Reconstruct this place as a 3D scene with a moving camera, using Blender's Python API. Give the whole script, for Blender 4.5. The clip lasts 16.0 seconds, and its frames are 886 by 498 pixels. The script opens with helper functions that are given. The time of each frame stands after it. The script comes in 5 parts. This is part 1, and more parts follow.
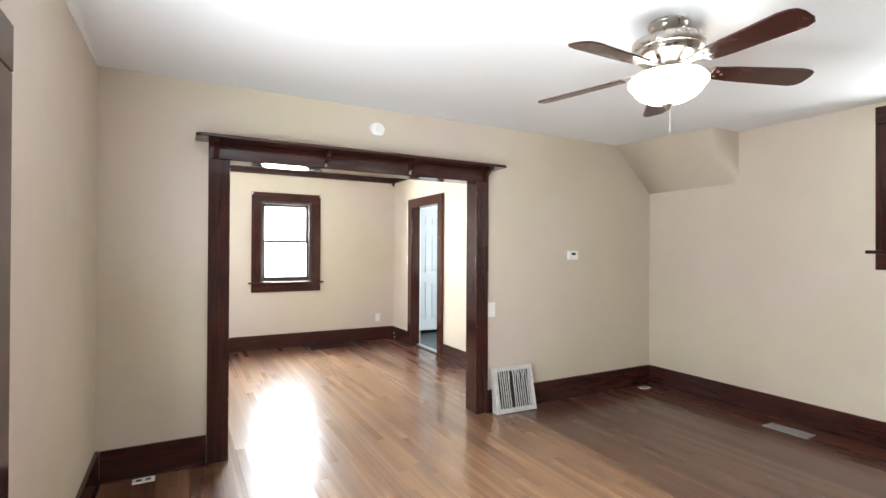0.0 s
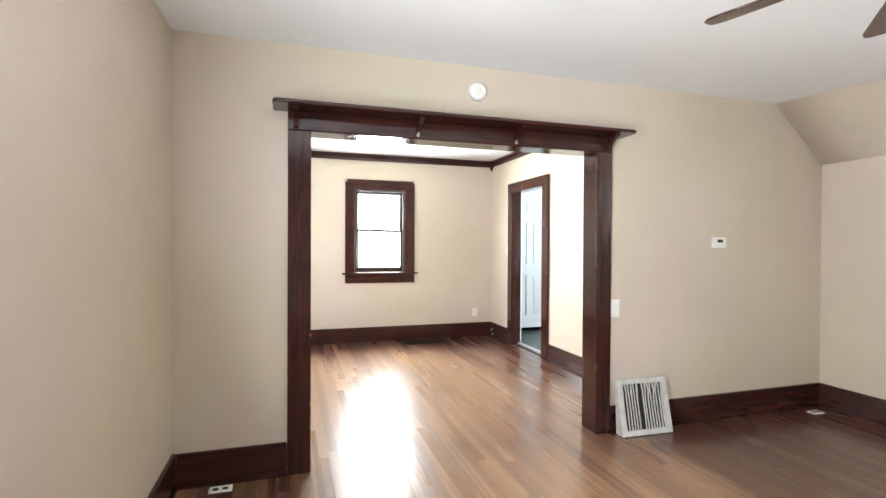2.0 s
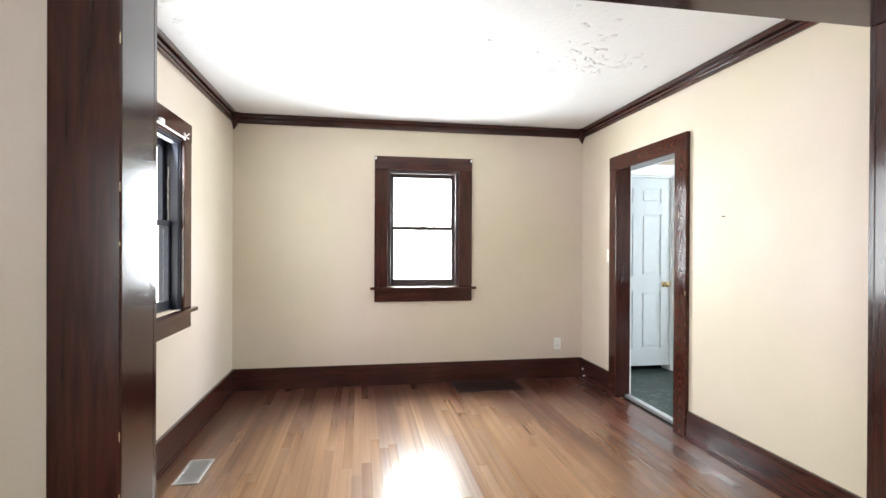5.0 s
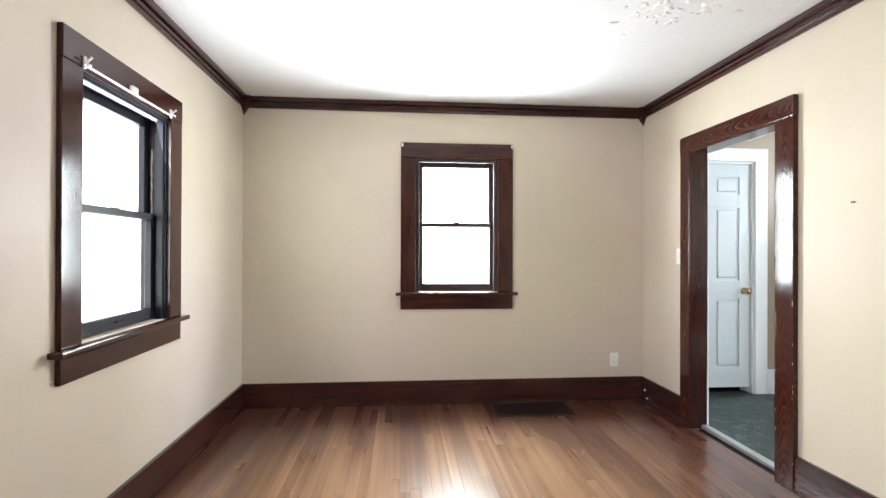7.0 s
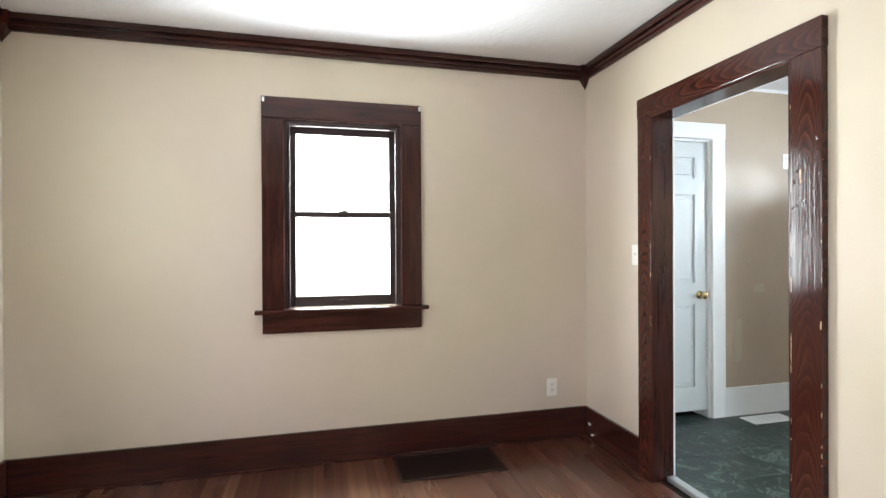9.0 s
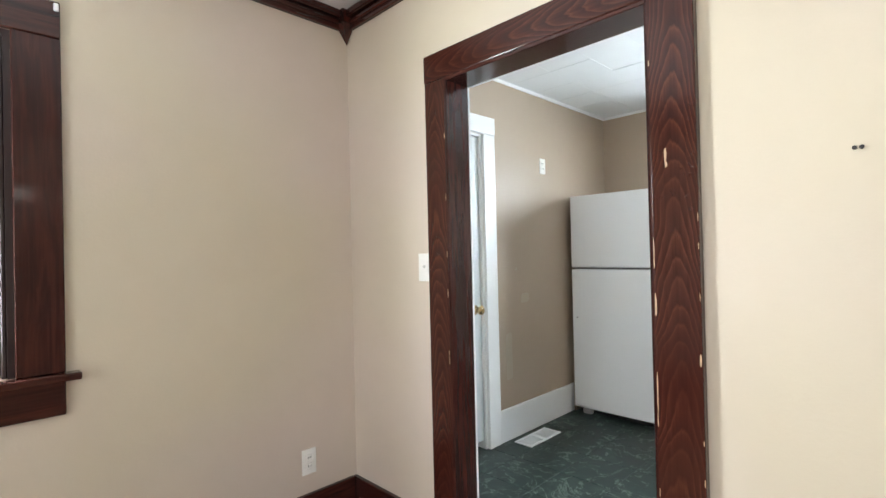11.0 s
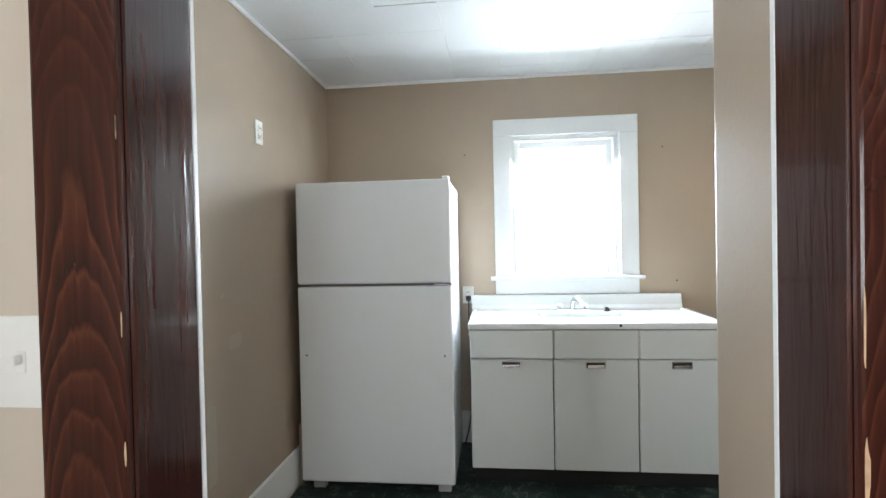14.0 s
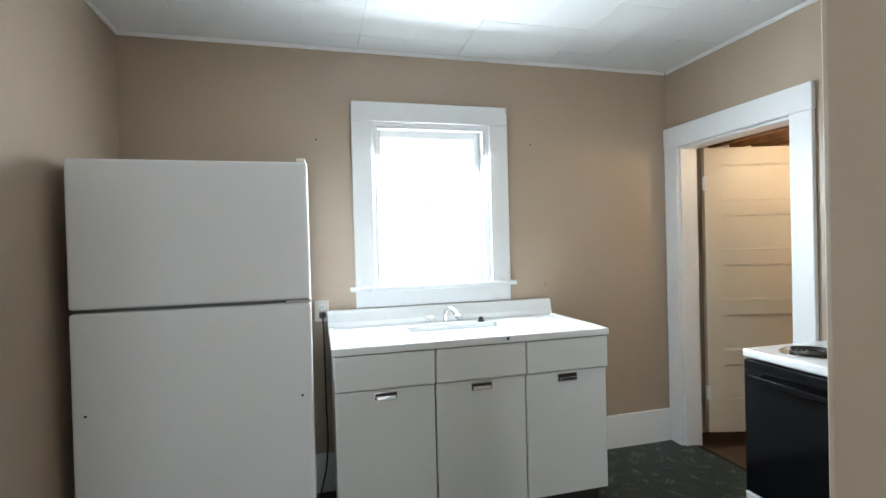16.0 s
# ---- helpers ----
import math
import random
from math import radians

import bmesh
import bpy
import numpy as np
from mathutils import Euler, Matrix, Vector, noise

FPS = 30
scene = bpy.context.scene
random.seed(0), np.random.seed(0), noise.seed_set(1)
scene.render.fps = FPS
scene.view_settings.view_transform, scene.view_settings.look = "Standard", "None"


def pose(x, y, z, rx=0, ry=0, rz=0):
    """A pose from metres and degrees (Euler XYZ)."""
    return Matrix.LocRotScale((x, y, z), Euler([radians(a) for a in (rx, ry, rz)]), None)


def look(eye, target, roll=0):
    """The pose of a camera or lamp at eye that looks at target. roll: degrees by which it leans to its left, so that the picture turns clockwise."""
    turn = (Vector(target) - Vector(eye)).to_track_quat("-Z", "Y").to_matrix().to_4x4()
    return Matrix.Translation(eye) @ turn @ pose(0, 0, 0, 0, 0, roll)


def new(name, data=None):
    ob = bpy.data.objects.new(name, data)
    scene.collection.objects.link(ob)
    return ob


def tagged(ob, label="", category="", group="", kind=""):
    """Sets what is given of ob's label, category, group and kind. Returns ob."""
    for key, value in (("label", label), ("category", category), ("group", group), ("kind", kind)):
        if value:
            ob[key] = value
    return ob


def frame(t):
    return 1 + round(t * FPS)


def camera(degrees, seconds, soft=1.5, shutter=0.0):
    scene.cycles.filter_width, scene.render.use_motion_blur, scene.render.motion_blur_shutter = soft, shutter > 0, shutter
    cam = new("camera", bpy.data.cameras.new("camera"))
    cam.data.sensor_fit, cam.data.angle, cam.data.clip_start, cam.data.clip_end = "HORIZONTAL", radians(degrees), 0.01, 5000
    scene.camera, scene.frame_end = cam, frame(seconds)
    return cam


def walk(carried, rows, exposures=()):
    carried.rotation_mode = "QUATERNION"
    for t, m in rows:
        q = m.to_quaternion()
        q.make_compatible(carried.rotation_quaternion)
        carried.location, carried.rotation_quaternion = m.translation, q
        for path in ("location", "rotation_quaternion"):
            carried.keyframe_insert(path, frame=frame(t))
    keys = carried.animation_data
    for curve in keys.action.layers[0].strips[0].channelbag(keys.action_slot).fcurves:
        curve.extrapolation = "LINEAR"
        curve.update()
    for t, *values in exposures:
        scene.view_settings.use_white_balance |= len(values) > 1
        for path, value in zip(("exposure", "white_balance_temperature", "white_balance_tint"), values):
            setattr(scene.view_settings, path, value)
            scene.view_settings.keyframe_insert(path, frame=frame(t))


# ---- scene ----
cam = camera(84.9, 16.0)
PATH = [
    (0, (0.207, 0.37, 1.367), (1.163, 2.127, 1.376), 0.3),
    (0.5, (0.21, 0.414, 1.359), (1.053, 2.228, 1.361), 0.4),
    (1, (0.194, 0.508, 1.351), (0.952, 2.359, 1.347), 0.5),
    (1.5, (0.242, 0.652, 1.315), (0.922, 2.534, 1.306), 0.4),
    (2, (0.383, 0.937, 1.313), (0.983, 2.845, 1.293), 0.3),
    (2.5, (0.485, 1.226, 1.299), (1.013, 3.155, 1.279), 0.4),
    (3, (0.576, 1.593, 1.295), (1.067, 3.532, 1.274), 0.5),
    (3.5, (0.7, 1.928, 1.315), (1.135, 3.88, 1.288), 0.2),
    (4, (0.806, 2.248, 1.327), (1.196, 4.209, 1.306), 0.2),
    (6.5, (1.039, 3.294, 1.266), (1.259, 5.282, 1.273), 0.2),
    (7, (1.063, 3.394, 1.273), (1.239, 5.387, 1.28), 0.2),
    (7.5, (1.103, 3.586, 1.271), (1.279, 5.578, 1.267), 0.2),
    (8, (1.163, 3.91, 1.292), (1.35, 5.901, 1.287), 0.0),
    (8.5, (1.27, 4.164, 1.276), (1.571, 6.141, 1.272), -0.2),
    (9, (1.401, 4.436, 1.286), (1.887, 6.376, 1.279), -0.3),
    (9.5, (1.468, 4.673, 1.28), (2.194, 6.536, 1.277), -0.4),
    (10, (1.534, 4.926, 1.295), (2.531, 6.66, 1.286), -0.7),
    (10.2, (1.567, 5.006, 1.28), (2.653, 6.685, 1.285), -0.9),
    (12.3, (2.144, 5.877, 1.329), (3.922, 6.792, 1.307), -1.0),
    (12.5, (2.191, 5.927, 1.323), (4.006, 6.766, 1.302), -1.0),
    (13, (2.348, 6.053, 1.309), (4.243, 6.692, 1.282), -1.1),
    (13.5, (2.513, 6.179, 1.338), (4.465, 6.615, 1.313), -1.1),
    (14, (2.605, 6.274, 1.379), (4.594, 6.485, 1.349), -1.2),
    (14.5, (2.722, 6.385, 1.399), (4.721, 6.332, 1.364), -1.2),
    (15, (2.875, 6.485, 1.393), (4.856, 6.205, 1.368), -1.3),
    (15.5, (2.995, 6.504, 1.377), (4.957, 6.117, 1.353), -1.5),
    (16, (3.119, 6.479, 1.368), (5.053, 5.97, 1.347), -1.5),
]
EXPOSURE = [(0.0, 0.68), (1.5, 0.78), (2.5, 0.9), (3.5, 0.66), (4.2, 0.56), (6.5, 0.26), (8.5, 0.25), (10.0, 0.07), (12.5, 0.38), (13.0, 0.22), (13.5, -0.08), (14.5, -0.4), (16.0, -0.52)]
walk(cam, [(t, look(eye, target, roll)) for t, eye, target, roll in PATH], EXPOSURE)
LIGHT_FAR, LIGHT_LEFT, LIGHT_KITCHEN, LIGHT_LIVING, LIGHT_SMALL = 86, 22, 136, 60, 5

# ---- world and lights ----
world = bpy.data.worlds.new("overcast_sky")
scene.world = world
world.use_nodes = True
wn, wl = world.node_tree.nodes, world.node_tree.links
sky = wn.new("ShaderNodeTexSky")
sky.sky_type, sky.sun_disc = "NISHITA", False
sky.sun_elevation, sky.sun_rotation = radians(48), radians(250)
wn["Background"].inputs["Strength"].default_value = 0.12
wl.new(sky.outputs["Color"], wn["Background"].inputs["Color"])

sun = new("sun", bpy.data.lights.new("sun", "SUN"))
sun.data.energy, sun.data.angle, sun.data.color = 0.8, radians(12), (1.0, 0.96, 0.9)
sun.matrix_world = look((0, 0, 10), (4.0, 1.5, 5.0))


def window_light(centre, aim, width, height, watts, tint=(0.87, 0.945, 1.0)):
    lamp = new("window_daylight", bpy.data.lights.new("window_daylight", "AREA"))
    lamp.data.shape, lamp.data.size, lamp.data.size_y = "RECTANGLE", width, height
    lamp.data.energy, lamp.data.color = watts, tint
    lamp.matrix_world = look(centre, aim)
    return lamp


# ---- materials ----
def material(name):
    m = bpy.data.materials.new(name)
    m.use_nodes = True
    return m, m.node_tree.nodes, m.node_tree.links, m.node_tree.nodes["Principled BSDF"]


def node(n, kind, **values):
    k = n.new(kind)
    for key, value in values.items():
        k.inputs[key.replace("_", " ")].default_value = value
    return k


def ramp(n, l, source, stops):
    r = n.new("ShaderNodeValToRGB")
    while len(r.color_ramp.elements) < len(stops):
        r.color_ramp.elements.new(0.5)
    for e, (p, c) in zip(r.color_ramp.elements, stops):
        e.position, e.color = p, (*c, 1) if len(c) == 3 else c
    l.new(source, r.inputs["Fac"])
    return r.outputs["Color"]


def coords(n, l, scale, rot=(0, 0, 0)):
    tc = n.new("ShaderNodeTexCoord")
    mp = n.new("ShaderNodeMapping")
    mp.inputs["Scale"].default_value, mp.inputs["Rotation"].default_value = scale, rot
    l.new(tc.outputs["Object"], mp.inputs["Vector"])
    return mp.outputs["Vector"]


def noise_tex(n, l, vector, scale, detail=4.0, rough=0.55, distortion=0.0):
    t = node(n, "ShaderNodeTexNoise", Scale=scale, Detail=detail, Roughness=rough, Distortion=distortion)
    l.new(vector, t.inputs["Vector"])
    return t.outputs["Fac"]


def mixed(n, l, fac, a, b, blend="MIX"):
    m = n.new("ShaderNodeMix")
    m.data_type, m.blend_type = "RGBA", blend
    for sock, v in ((m.inputs["Factor"], fac), (m.inputs["A"], a), (m.inputs["B"], b)):
        if isinstance(v, (int, float)):
            sock.default_value = v
        elif isinstance(v, tuple):
            sock.default_value = (*v, 1)
        else:
            l.new(v, sock)
    return m.outputs["Result"]


def bump(n, l, bsdf, height, strength, distance=0.01):
    b = node(n, "ShaderNodeBump", Strength=strength, Distance=distance)
    l.new(height, b.inputs["Height"])
    l.new(b.outputs["Normal"], bsdf.inputs["Normal"])


def paint(name, low, high, rough=0.55, scale=1.3, relief=0.12, fine=90.0, drift=False):
    """Painted plaster: blotches of tone, roller stipple, uneven gloss."""
    m, n, l, b = material(name)
    v = coords(n, l, (1, 1, 1))
    big = noise_tex(n, l, v, scale, 5, 0.6)
    col = ramp(n, l, big, [(0.3, low), (0.72, high)])
    if drift:  # random hue drift puts the daylight's uneven tint into the paint
        area = ramp(n, l, noise_tex(n, l, v, 0.75, 2, 0.5), [(0.38, (0.99, 1.0, 0.94)), (0.62, (1.015, 0.995, 1.05))])
        col = mixed(n, l, 1.0, col, area, "MULTIPLY")
    l.new(col, b.inputs["Base Color"])
    r = ramp(n, l, noise_tex(n, l, v, 3.1, 3), [(0.3, (rough - 0.08,) * 3), (0.7, (rough + 0.08,) * 3)])
    l.new(r, b.inputs["Roughness"])
    mix = mixed(n, l, 0.35, noise_tex(n, l, v, fine, 3), noise_tex(n, l, v, 9, 4))
    bump(n, l, b, mix, relief, 0.006)
    return m


def dark_wood(axis, gloss=0.13, relief=0.1, ridged=False):
    """Old mahogany-stained fir under varnish; the grain runs along the axis."""
    m, n, l, b = material("dark_stained_wood_" + axis)
    long, wide = 1.3, 16.0
    s = {"x": (long, wide, wide), "y": (wide, long, wide), "z": (wide, wide, long)}[axis]
    v = coords(n, l, s)
    figure = noise_tex(n, l, v, 1.6, 3, 0.55, 1.4)
    v2 = coords(n, l, tuple(c * (5.0 if c == wide else 1.6) for c in s))
    fibre = noise_tex(n, l, v2, 2.2, 5, 0.65)
    col = ramp(n, l, figure, [(0.28, (0.027, 0.0088, 0.0074)), (0.48, (0.040, 0.0124, 0.0098)), (0.62, (0.058, 0.0172, 0.0126)), (0.8, (0.038, 0.0118, 0.0094))])
    col = mixed(n, l, 1.0, col, ramp(n, l, fibre, [(0.3, (0.78, 0.76, 0.76)), (0.72, (1.12, 1.10, 1.08))]), "MULTIPLY")
    blot = ramp(n, l, noise_tex(n, l, coords(n, l, (1, 1, 1)), 1.7, 4), [(0.3, (0.75, 0.74, 0.76)), (0.75, (1.25, 1.2, 1.15))])
    l.new(mixed(n, l, 1.0, col, blot, "MULTIPLY"), b.inputs["Base Color"])
    l.new(ramp(n, l, fibre, [(0.3, (gloss + 0.02,) * 3), (0.8, (gloss + 0.11,) * 3)]), b.inputs["Roughness"])
    b.inputs["Coat Weight"].default_value, b.inputs["Coat Roughness"].default_value = 0.3, 0.08
    b.inputs["Specular IOR Level"].default_value = 0.3
    height = mixed(n, l, 0.4, fibre, figure)
    if ridged:  # raised grain under thick varnish
        height = noise_tex(n, l, coords(n, l, (34, 34, 3.2)), 1.6, 3, 0.5, 0.7)
    bump(n, l, b, height, relief, 0.003)
    return m


def arched_wood(axis, gloss=0.09):
    """Flat-sawn fir stained red: nested arches of early and late wood, under varnish."""
    m, n, l, b = material("red_stained_fir_" + axis)
    tc = n.new("ShaderNodeTexCoord")
    sep = n.new("ShaderNodeSeparateXYZ")
    l.new(tc.outputs["Object"], sep.inputs[0])

    def calc(op, a, c=0.0, d=0.0):
        k = n.new("ShaderNodeMath")
        k.operation = op
        for sock, val in zip(k.inputs, (a, c, d)):
            if isinstance(val, (int, float)):
                sock.default_value = val
            else:
                l.new(val, sock)
        return k.outputs[0]

    if axis == "z":
        along = sep.outputs["Z"]
        across = calc("SUBTRACT", calc("ABSOLUTE", calc("SUBTRACT", sep.outputs["Y"], 6.308)), 0.462)
    else:
        along = sep.outputs["Y"]
        across = calc("SUBTRACT", sep.outputs["Z"], 2.045)
    s = (14, 14, 2.2) if axis == "z" else (14, 2.2, 14)
    warp = noise_tex(n, l, coords(n, l, s), 0.8, 3, 0.5)
    slow = noise_tex(n, l, coords(n, l, (1, 1, 1)), 3.0, 2, 0.5)
    fibre = noise_tex(n, l, coords(n, l, (70, 70, 2.4) if axis == "z" else (70, 2.4, 70)), 1.6, 3, 0.6)
    arch = calc("MULTIPLY", calc("MULTIPLY", across, across), calc("MULTIPLY_ADD", slow, 900.0, 400.0))
    phase = calc("ADD", calc("MULTIPLY_ADD", along, 15.0, arch), calc("MULTIPLY_ADD", warp, 2.4, calc("MULTIPLY_ADD", fibre, 0.45, calc("MULTIPLY", slow, 5.0))))
    saw = calc("FRACT", phase)
    col = ramp(n, l, saw, [(0.0, (0.031, 0.0092, 0.0068)), (0.35, (0.042, 0.0120, 0.0083)), (0.68, (0.064, 0.0176, 0.0112)), (0.86, (0.102, 0.0295, 0.0172)), (1.0, (0.034, 0.0098, 0.0072))])
    even = mixed(n, l, ramp(n, l, slow, [(0.38, (0.75, 0.75, 0.75)), (0.62, (0.0, 0.0, 0.0))]), col, (0.045, 0.0126, 0.0088))
    col = mixed(n, l, 1.0, even, ramp(n, l, fibre, [(0.3, (0.80, 0.78, 0.78)), (0.72, (1.08, 1.06, 1.04))]), "MULTIPLY")
    l.new(col, b.inputs["Base Color"])
    l.new(ramp(n, l, fibre, [(0.3, (gloss + 0.03,) * 3), (0.8, (gloss + 0.08,) * 3)]), b.inputs["Roughness"])
    b.inputs["Coat Weight"].default_value, b.inputs["Coat Roughness"].default_value = 0.2, 0.07
    b.inputs["Specular IOR Level"].default_value = 0.28
    bump(n, l, b, mixed(n, l, 0.65, fibre, warp), 0.35, 0.004)
    return m


def plain(name, colour, rough=0.5, metal=0.0, vary=0.06, scale=14.0, relief=0.0, coat=0.0):
    m, n, l, b = material(name)
    v = coords(n, l, (1, 1, 1))
    f = noise_tex(n, l, v, scale, 4)
    lo, hi = tuple(c * (1 - vary) for c in colour), tuple(min(1, c * (1 + vary)) for c in colour)
    l.new(ramp(n, l, f, [(0.3, lo), (0.7, hi)]), b.inputs["Base Color"])
    wear = min(0.05, vary)
    l.new(ramp(n, l, f, [(0.3, (max(rough - wear, 0.02),) * 3), (0.7, (rough + wear,) * 3)]), b.inputs["Roughness"])
    b.inputs["Metallic"].default_value = metal
    b.inputs["Coat Weight"].default_value = coat
    if relief:
        bump(n, l, b, noise_tex(n, l, v, scale * 4, 3), relief, 0.003)
    return m


def oak_floor(name, joined):
    """Narrow oak strips: pale where the varnish is worn through, red-brown where the old stain is left."""
    m, n, l, b = material(name)
    geo = n.new("ShaderNodeNewGeometry")
    if joined:
        a = n.new("ShaderNodeAttribute")
        a.attribute_name = "tone"
        tone = a.outputs["Fac"]
    else:
        tone = n.new("ShaderNodeObjectInfo").outputs["Random"]
    mp = n.new("ShaderNodeMapping")
    mp.inputs["Scale"].default_value = (46, 0.28, 1)
    l.new(geo.outputs["Position"], mp.inputs["Vector"])
    shift = n.new("ShaderNodeVectorMath")
    shift.operation = "MULTIPLY_ADD"
    comb = n.new("ShaderNodeCombineXYZ")
    l.new(tone, comb.inputs["Y"]), l.new(tone, comb.inputs["Z"])
    l.new(comb.outputs[0], shift.inputs[0])
    shift.inputs[1].default_value = (0, 23, 37)
    l.new(mp.outputs["Vector"], shift.inputs[2])
    grain = noise_tex(n, l, shift.outputs[0], 1.0, 2, 0.45, 0.2)
    mp2 = n.new("ShaderNodeMapping")
    mp2.inputs["Scale"].default_value = (4.5, 0.9, 1)
    l.new(shift.outputs[0], mp2.inputs["Vector"])
    fine = noise_tex(n, l, mp2.outputs["Vector"], 1.0, 4, 0.6)
    streak_map = n.new("ShaderNodeMapping")
    streak_map.inputs["Scale"].default_value = (6.0, 0.4, 1)
    l.new(geo.outputs["Position"], streak_map.inputs["Vector"])
    streak = noise_tex(n, l, streak_map.outputs["Vector"], 1.0, 3, 0.5)
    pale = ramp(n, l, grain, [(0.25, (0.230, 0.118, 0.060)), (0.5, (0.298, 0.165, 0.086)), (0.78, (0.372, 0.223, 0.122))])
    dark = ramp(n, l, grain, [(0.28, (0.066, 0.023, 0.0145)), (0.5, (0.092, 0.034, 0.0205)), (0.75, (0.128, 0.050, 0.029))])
    tc = ramp(n, l, tone, [(0.0, (0.76, 0.73, 0.71)), (0.3, (0.92, 0.90, 0.89)), (0.75, (1.05, 1.04, 1.03)), (1.0, (1.18, 1.17, 1.14))])
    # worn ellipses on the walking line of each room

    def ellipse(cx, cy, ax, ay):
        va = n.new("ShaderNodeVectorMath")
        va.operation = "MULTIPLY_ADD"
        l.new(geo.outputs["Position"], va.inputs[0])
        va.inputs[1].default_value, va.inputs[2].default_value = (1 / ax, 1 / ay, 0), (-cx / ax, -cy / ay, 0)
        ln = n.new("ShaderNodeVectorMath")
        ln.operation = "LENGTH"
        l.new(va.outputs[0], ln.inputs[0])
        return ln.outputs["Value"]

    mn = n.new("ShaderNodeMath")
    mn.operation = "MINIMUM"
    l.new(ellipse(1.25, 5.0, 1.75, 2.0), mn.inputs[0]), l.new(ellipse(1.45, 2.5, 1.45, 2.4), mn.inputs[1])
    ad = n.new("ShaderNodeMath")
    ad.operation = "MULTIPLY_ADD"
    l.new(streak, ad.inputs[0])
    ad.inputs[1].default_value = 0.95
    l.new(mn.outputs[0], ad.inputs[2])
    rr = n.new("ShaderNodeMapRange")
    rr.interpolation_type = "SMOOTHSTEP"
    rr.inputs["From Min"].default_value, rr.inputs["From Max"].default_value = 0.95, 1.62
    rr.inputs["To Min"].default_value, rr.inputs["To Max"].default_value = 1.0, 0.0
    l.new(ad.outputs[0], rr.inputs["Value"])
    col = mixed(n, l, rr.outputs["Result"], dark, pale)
    col = mixed(n, l, 1.0, col, tc, "MULTIPLY")
    col = mixed(n, l, 0.3, col, ramp(n, l, fine, [(0.25, (0.66, 0.62, 0.58)), (0.6, (1, 1, 1))]), "MULTIPLY")
    l.new(col, b.inputs["Base Color"])
    # each strip keeps its own polish
    l.new(ramp(n, l, tone, [(0.0, (0.36,) * 3), (0.5, (0.25,) * 3), (1.0, (0.33,) * 3)]), b.inputs["Roughness"])
    l.new(ramp(n, l, tone, [(0.0, (0.13,) * 3), (0.35, (0.27,) * 3), (0.6, (0.15,) * 3), (1.0, (0.25,) * 3)]), b.inputs["Coat Roughness"])
    b.inputs["Coat Weight"].default_value = 0.6
    bump(n, l, b, mixed(n, l, 0.5, grain, fine), 0.02, 0.003)
    return m


def vinyl_tile():
    m, n, l, b = material("green_marbled_vinyl")
    v = coords(n, l, (1, 1, 1))
    geo = n.new("ShaderNodeNewGeometry")
    rnd = n.new("ShaderNodeObjectInfo").outputs["Random"]
    comb = n.new("ShaderNodeCombineXYZ")
    l.new(rnd, comb.inputs["Z"])
    sh = n.new("ShaderNodeVectorMath")
    sh.operation = "MULTIPLY_ADD"
    l.new(comb.outputs[0], sh.inputs[0])
    sh.inputs[1].default_value = (0, 0, 19)
    l.new(geo.outputs["Position"], sh.inputs[2])
    cloud = noise_tex(n, l, sh.outputs[0], 7, 6, 0.62, 1.2)
    base = ramp(n, l, cloud, [(0.3, (0.007, 0.013, 0.012)), (0.52, (0.018, 0.032, 0.028)), (0.75, (0.060, 0.088, 0.076))])
    veinv = node(n, "ShaderNodeTexNoise", Scale=5.0, Detail=5.0, Roughness=0.6, Distortion=1.5)
    l.new(sh.outputs[0], veinv.inputs["Vector"])
    vein = ramp(n, l, veinv.outputs["Fac"], [(0.475, (0, 0, 0)), (0.5, (0.9, 0.9, 0.9)), (0.525, (0, 0, 0))])
    broken = mixed(n, l, 1.0, vein, ramp(n, l, cloud, [(0.44, (0, 0, 0)), (0.56, (1, 1, 1))]), "MULTIPLY")
    l.new(mixed(n, l, broken, base, (0.17, 0.21, 0.185)), b.inputs["Base Color"])
    l.new(ramp(n, l, cloud, [(0.3, (0.30,) * 3), (0.7, (0.48,) * 3)]), b.inputs["Roughness"])
    b.inputs["Specular IOR Level"].default_value = 0.28
    bump(n, l, b, noise_tex(n, l, v, 30, 3), 0.05, 0.003)
    return m


def glass():
    m, n, l, b = material("window_glass")
    out = n["Material Output"]
    tr, gl, mx = n.new("ShaderNodeBsdfTransparent"), node(n, "ShaderNodeBsdfGlossy", Roughness=0.02), n.new("ShaderNodeMixShader")
    tr.inputs["Color"].default_value = (0.96, 0.98, 0.97, 1)
    mx.inputs[0].default_value = 0.05
    l.new(tr.outputs[0], mx.inputs[1]), l.new(gl.outputs[0], mx.inputs[2])
    l.new(mx.outputs[0], out.inputs["Surface"])
    return m


def glowing(name, colour, strength):
    m, n, l, b = material(name)
    b.inputs["Base Color"].default_value = (0.9, 0.88, 0.84, 1)
    b.inputs["Emission Color"].default_value = (*colour, 1)
    b.inputs["Emission Strength"].default_value = strength
    b.inputs["Roughness"].default_value = 0.25
    return m


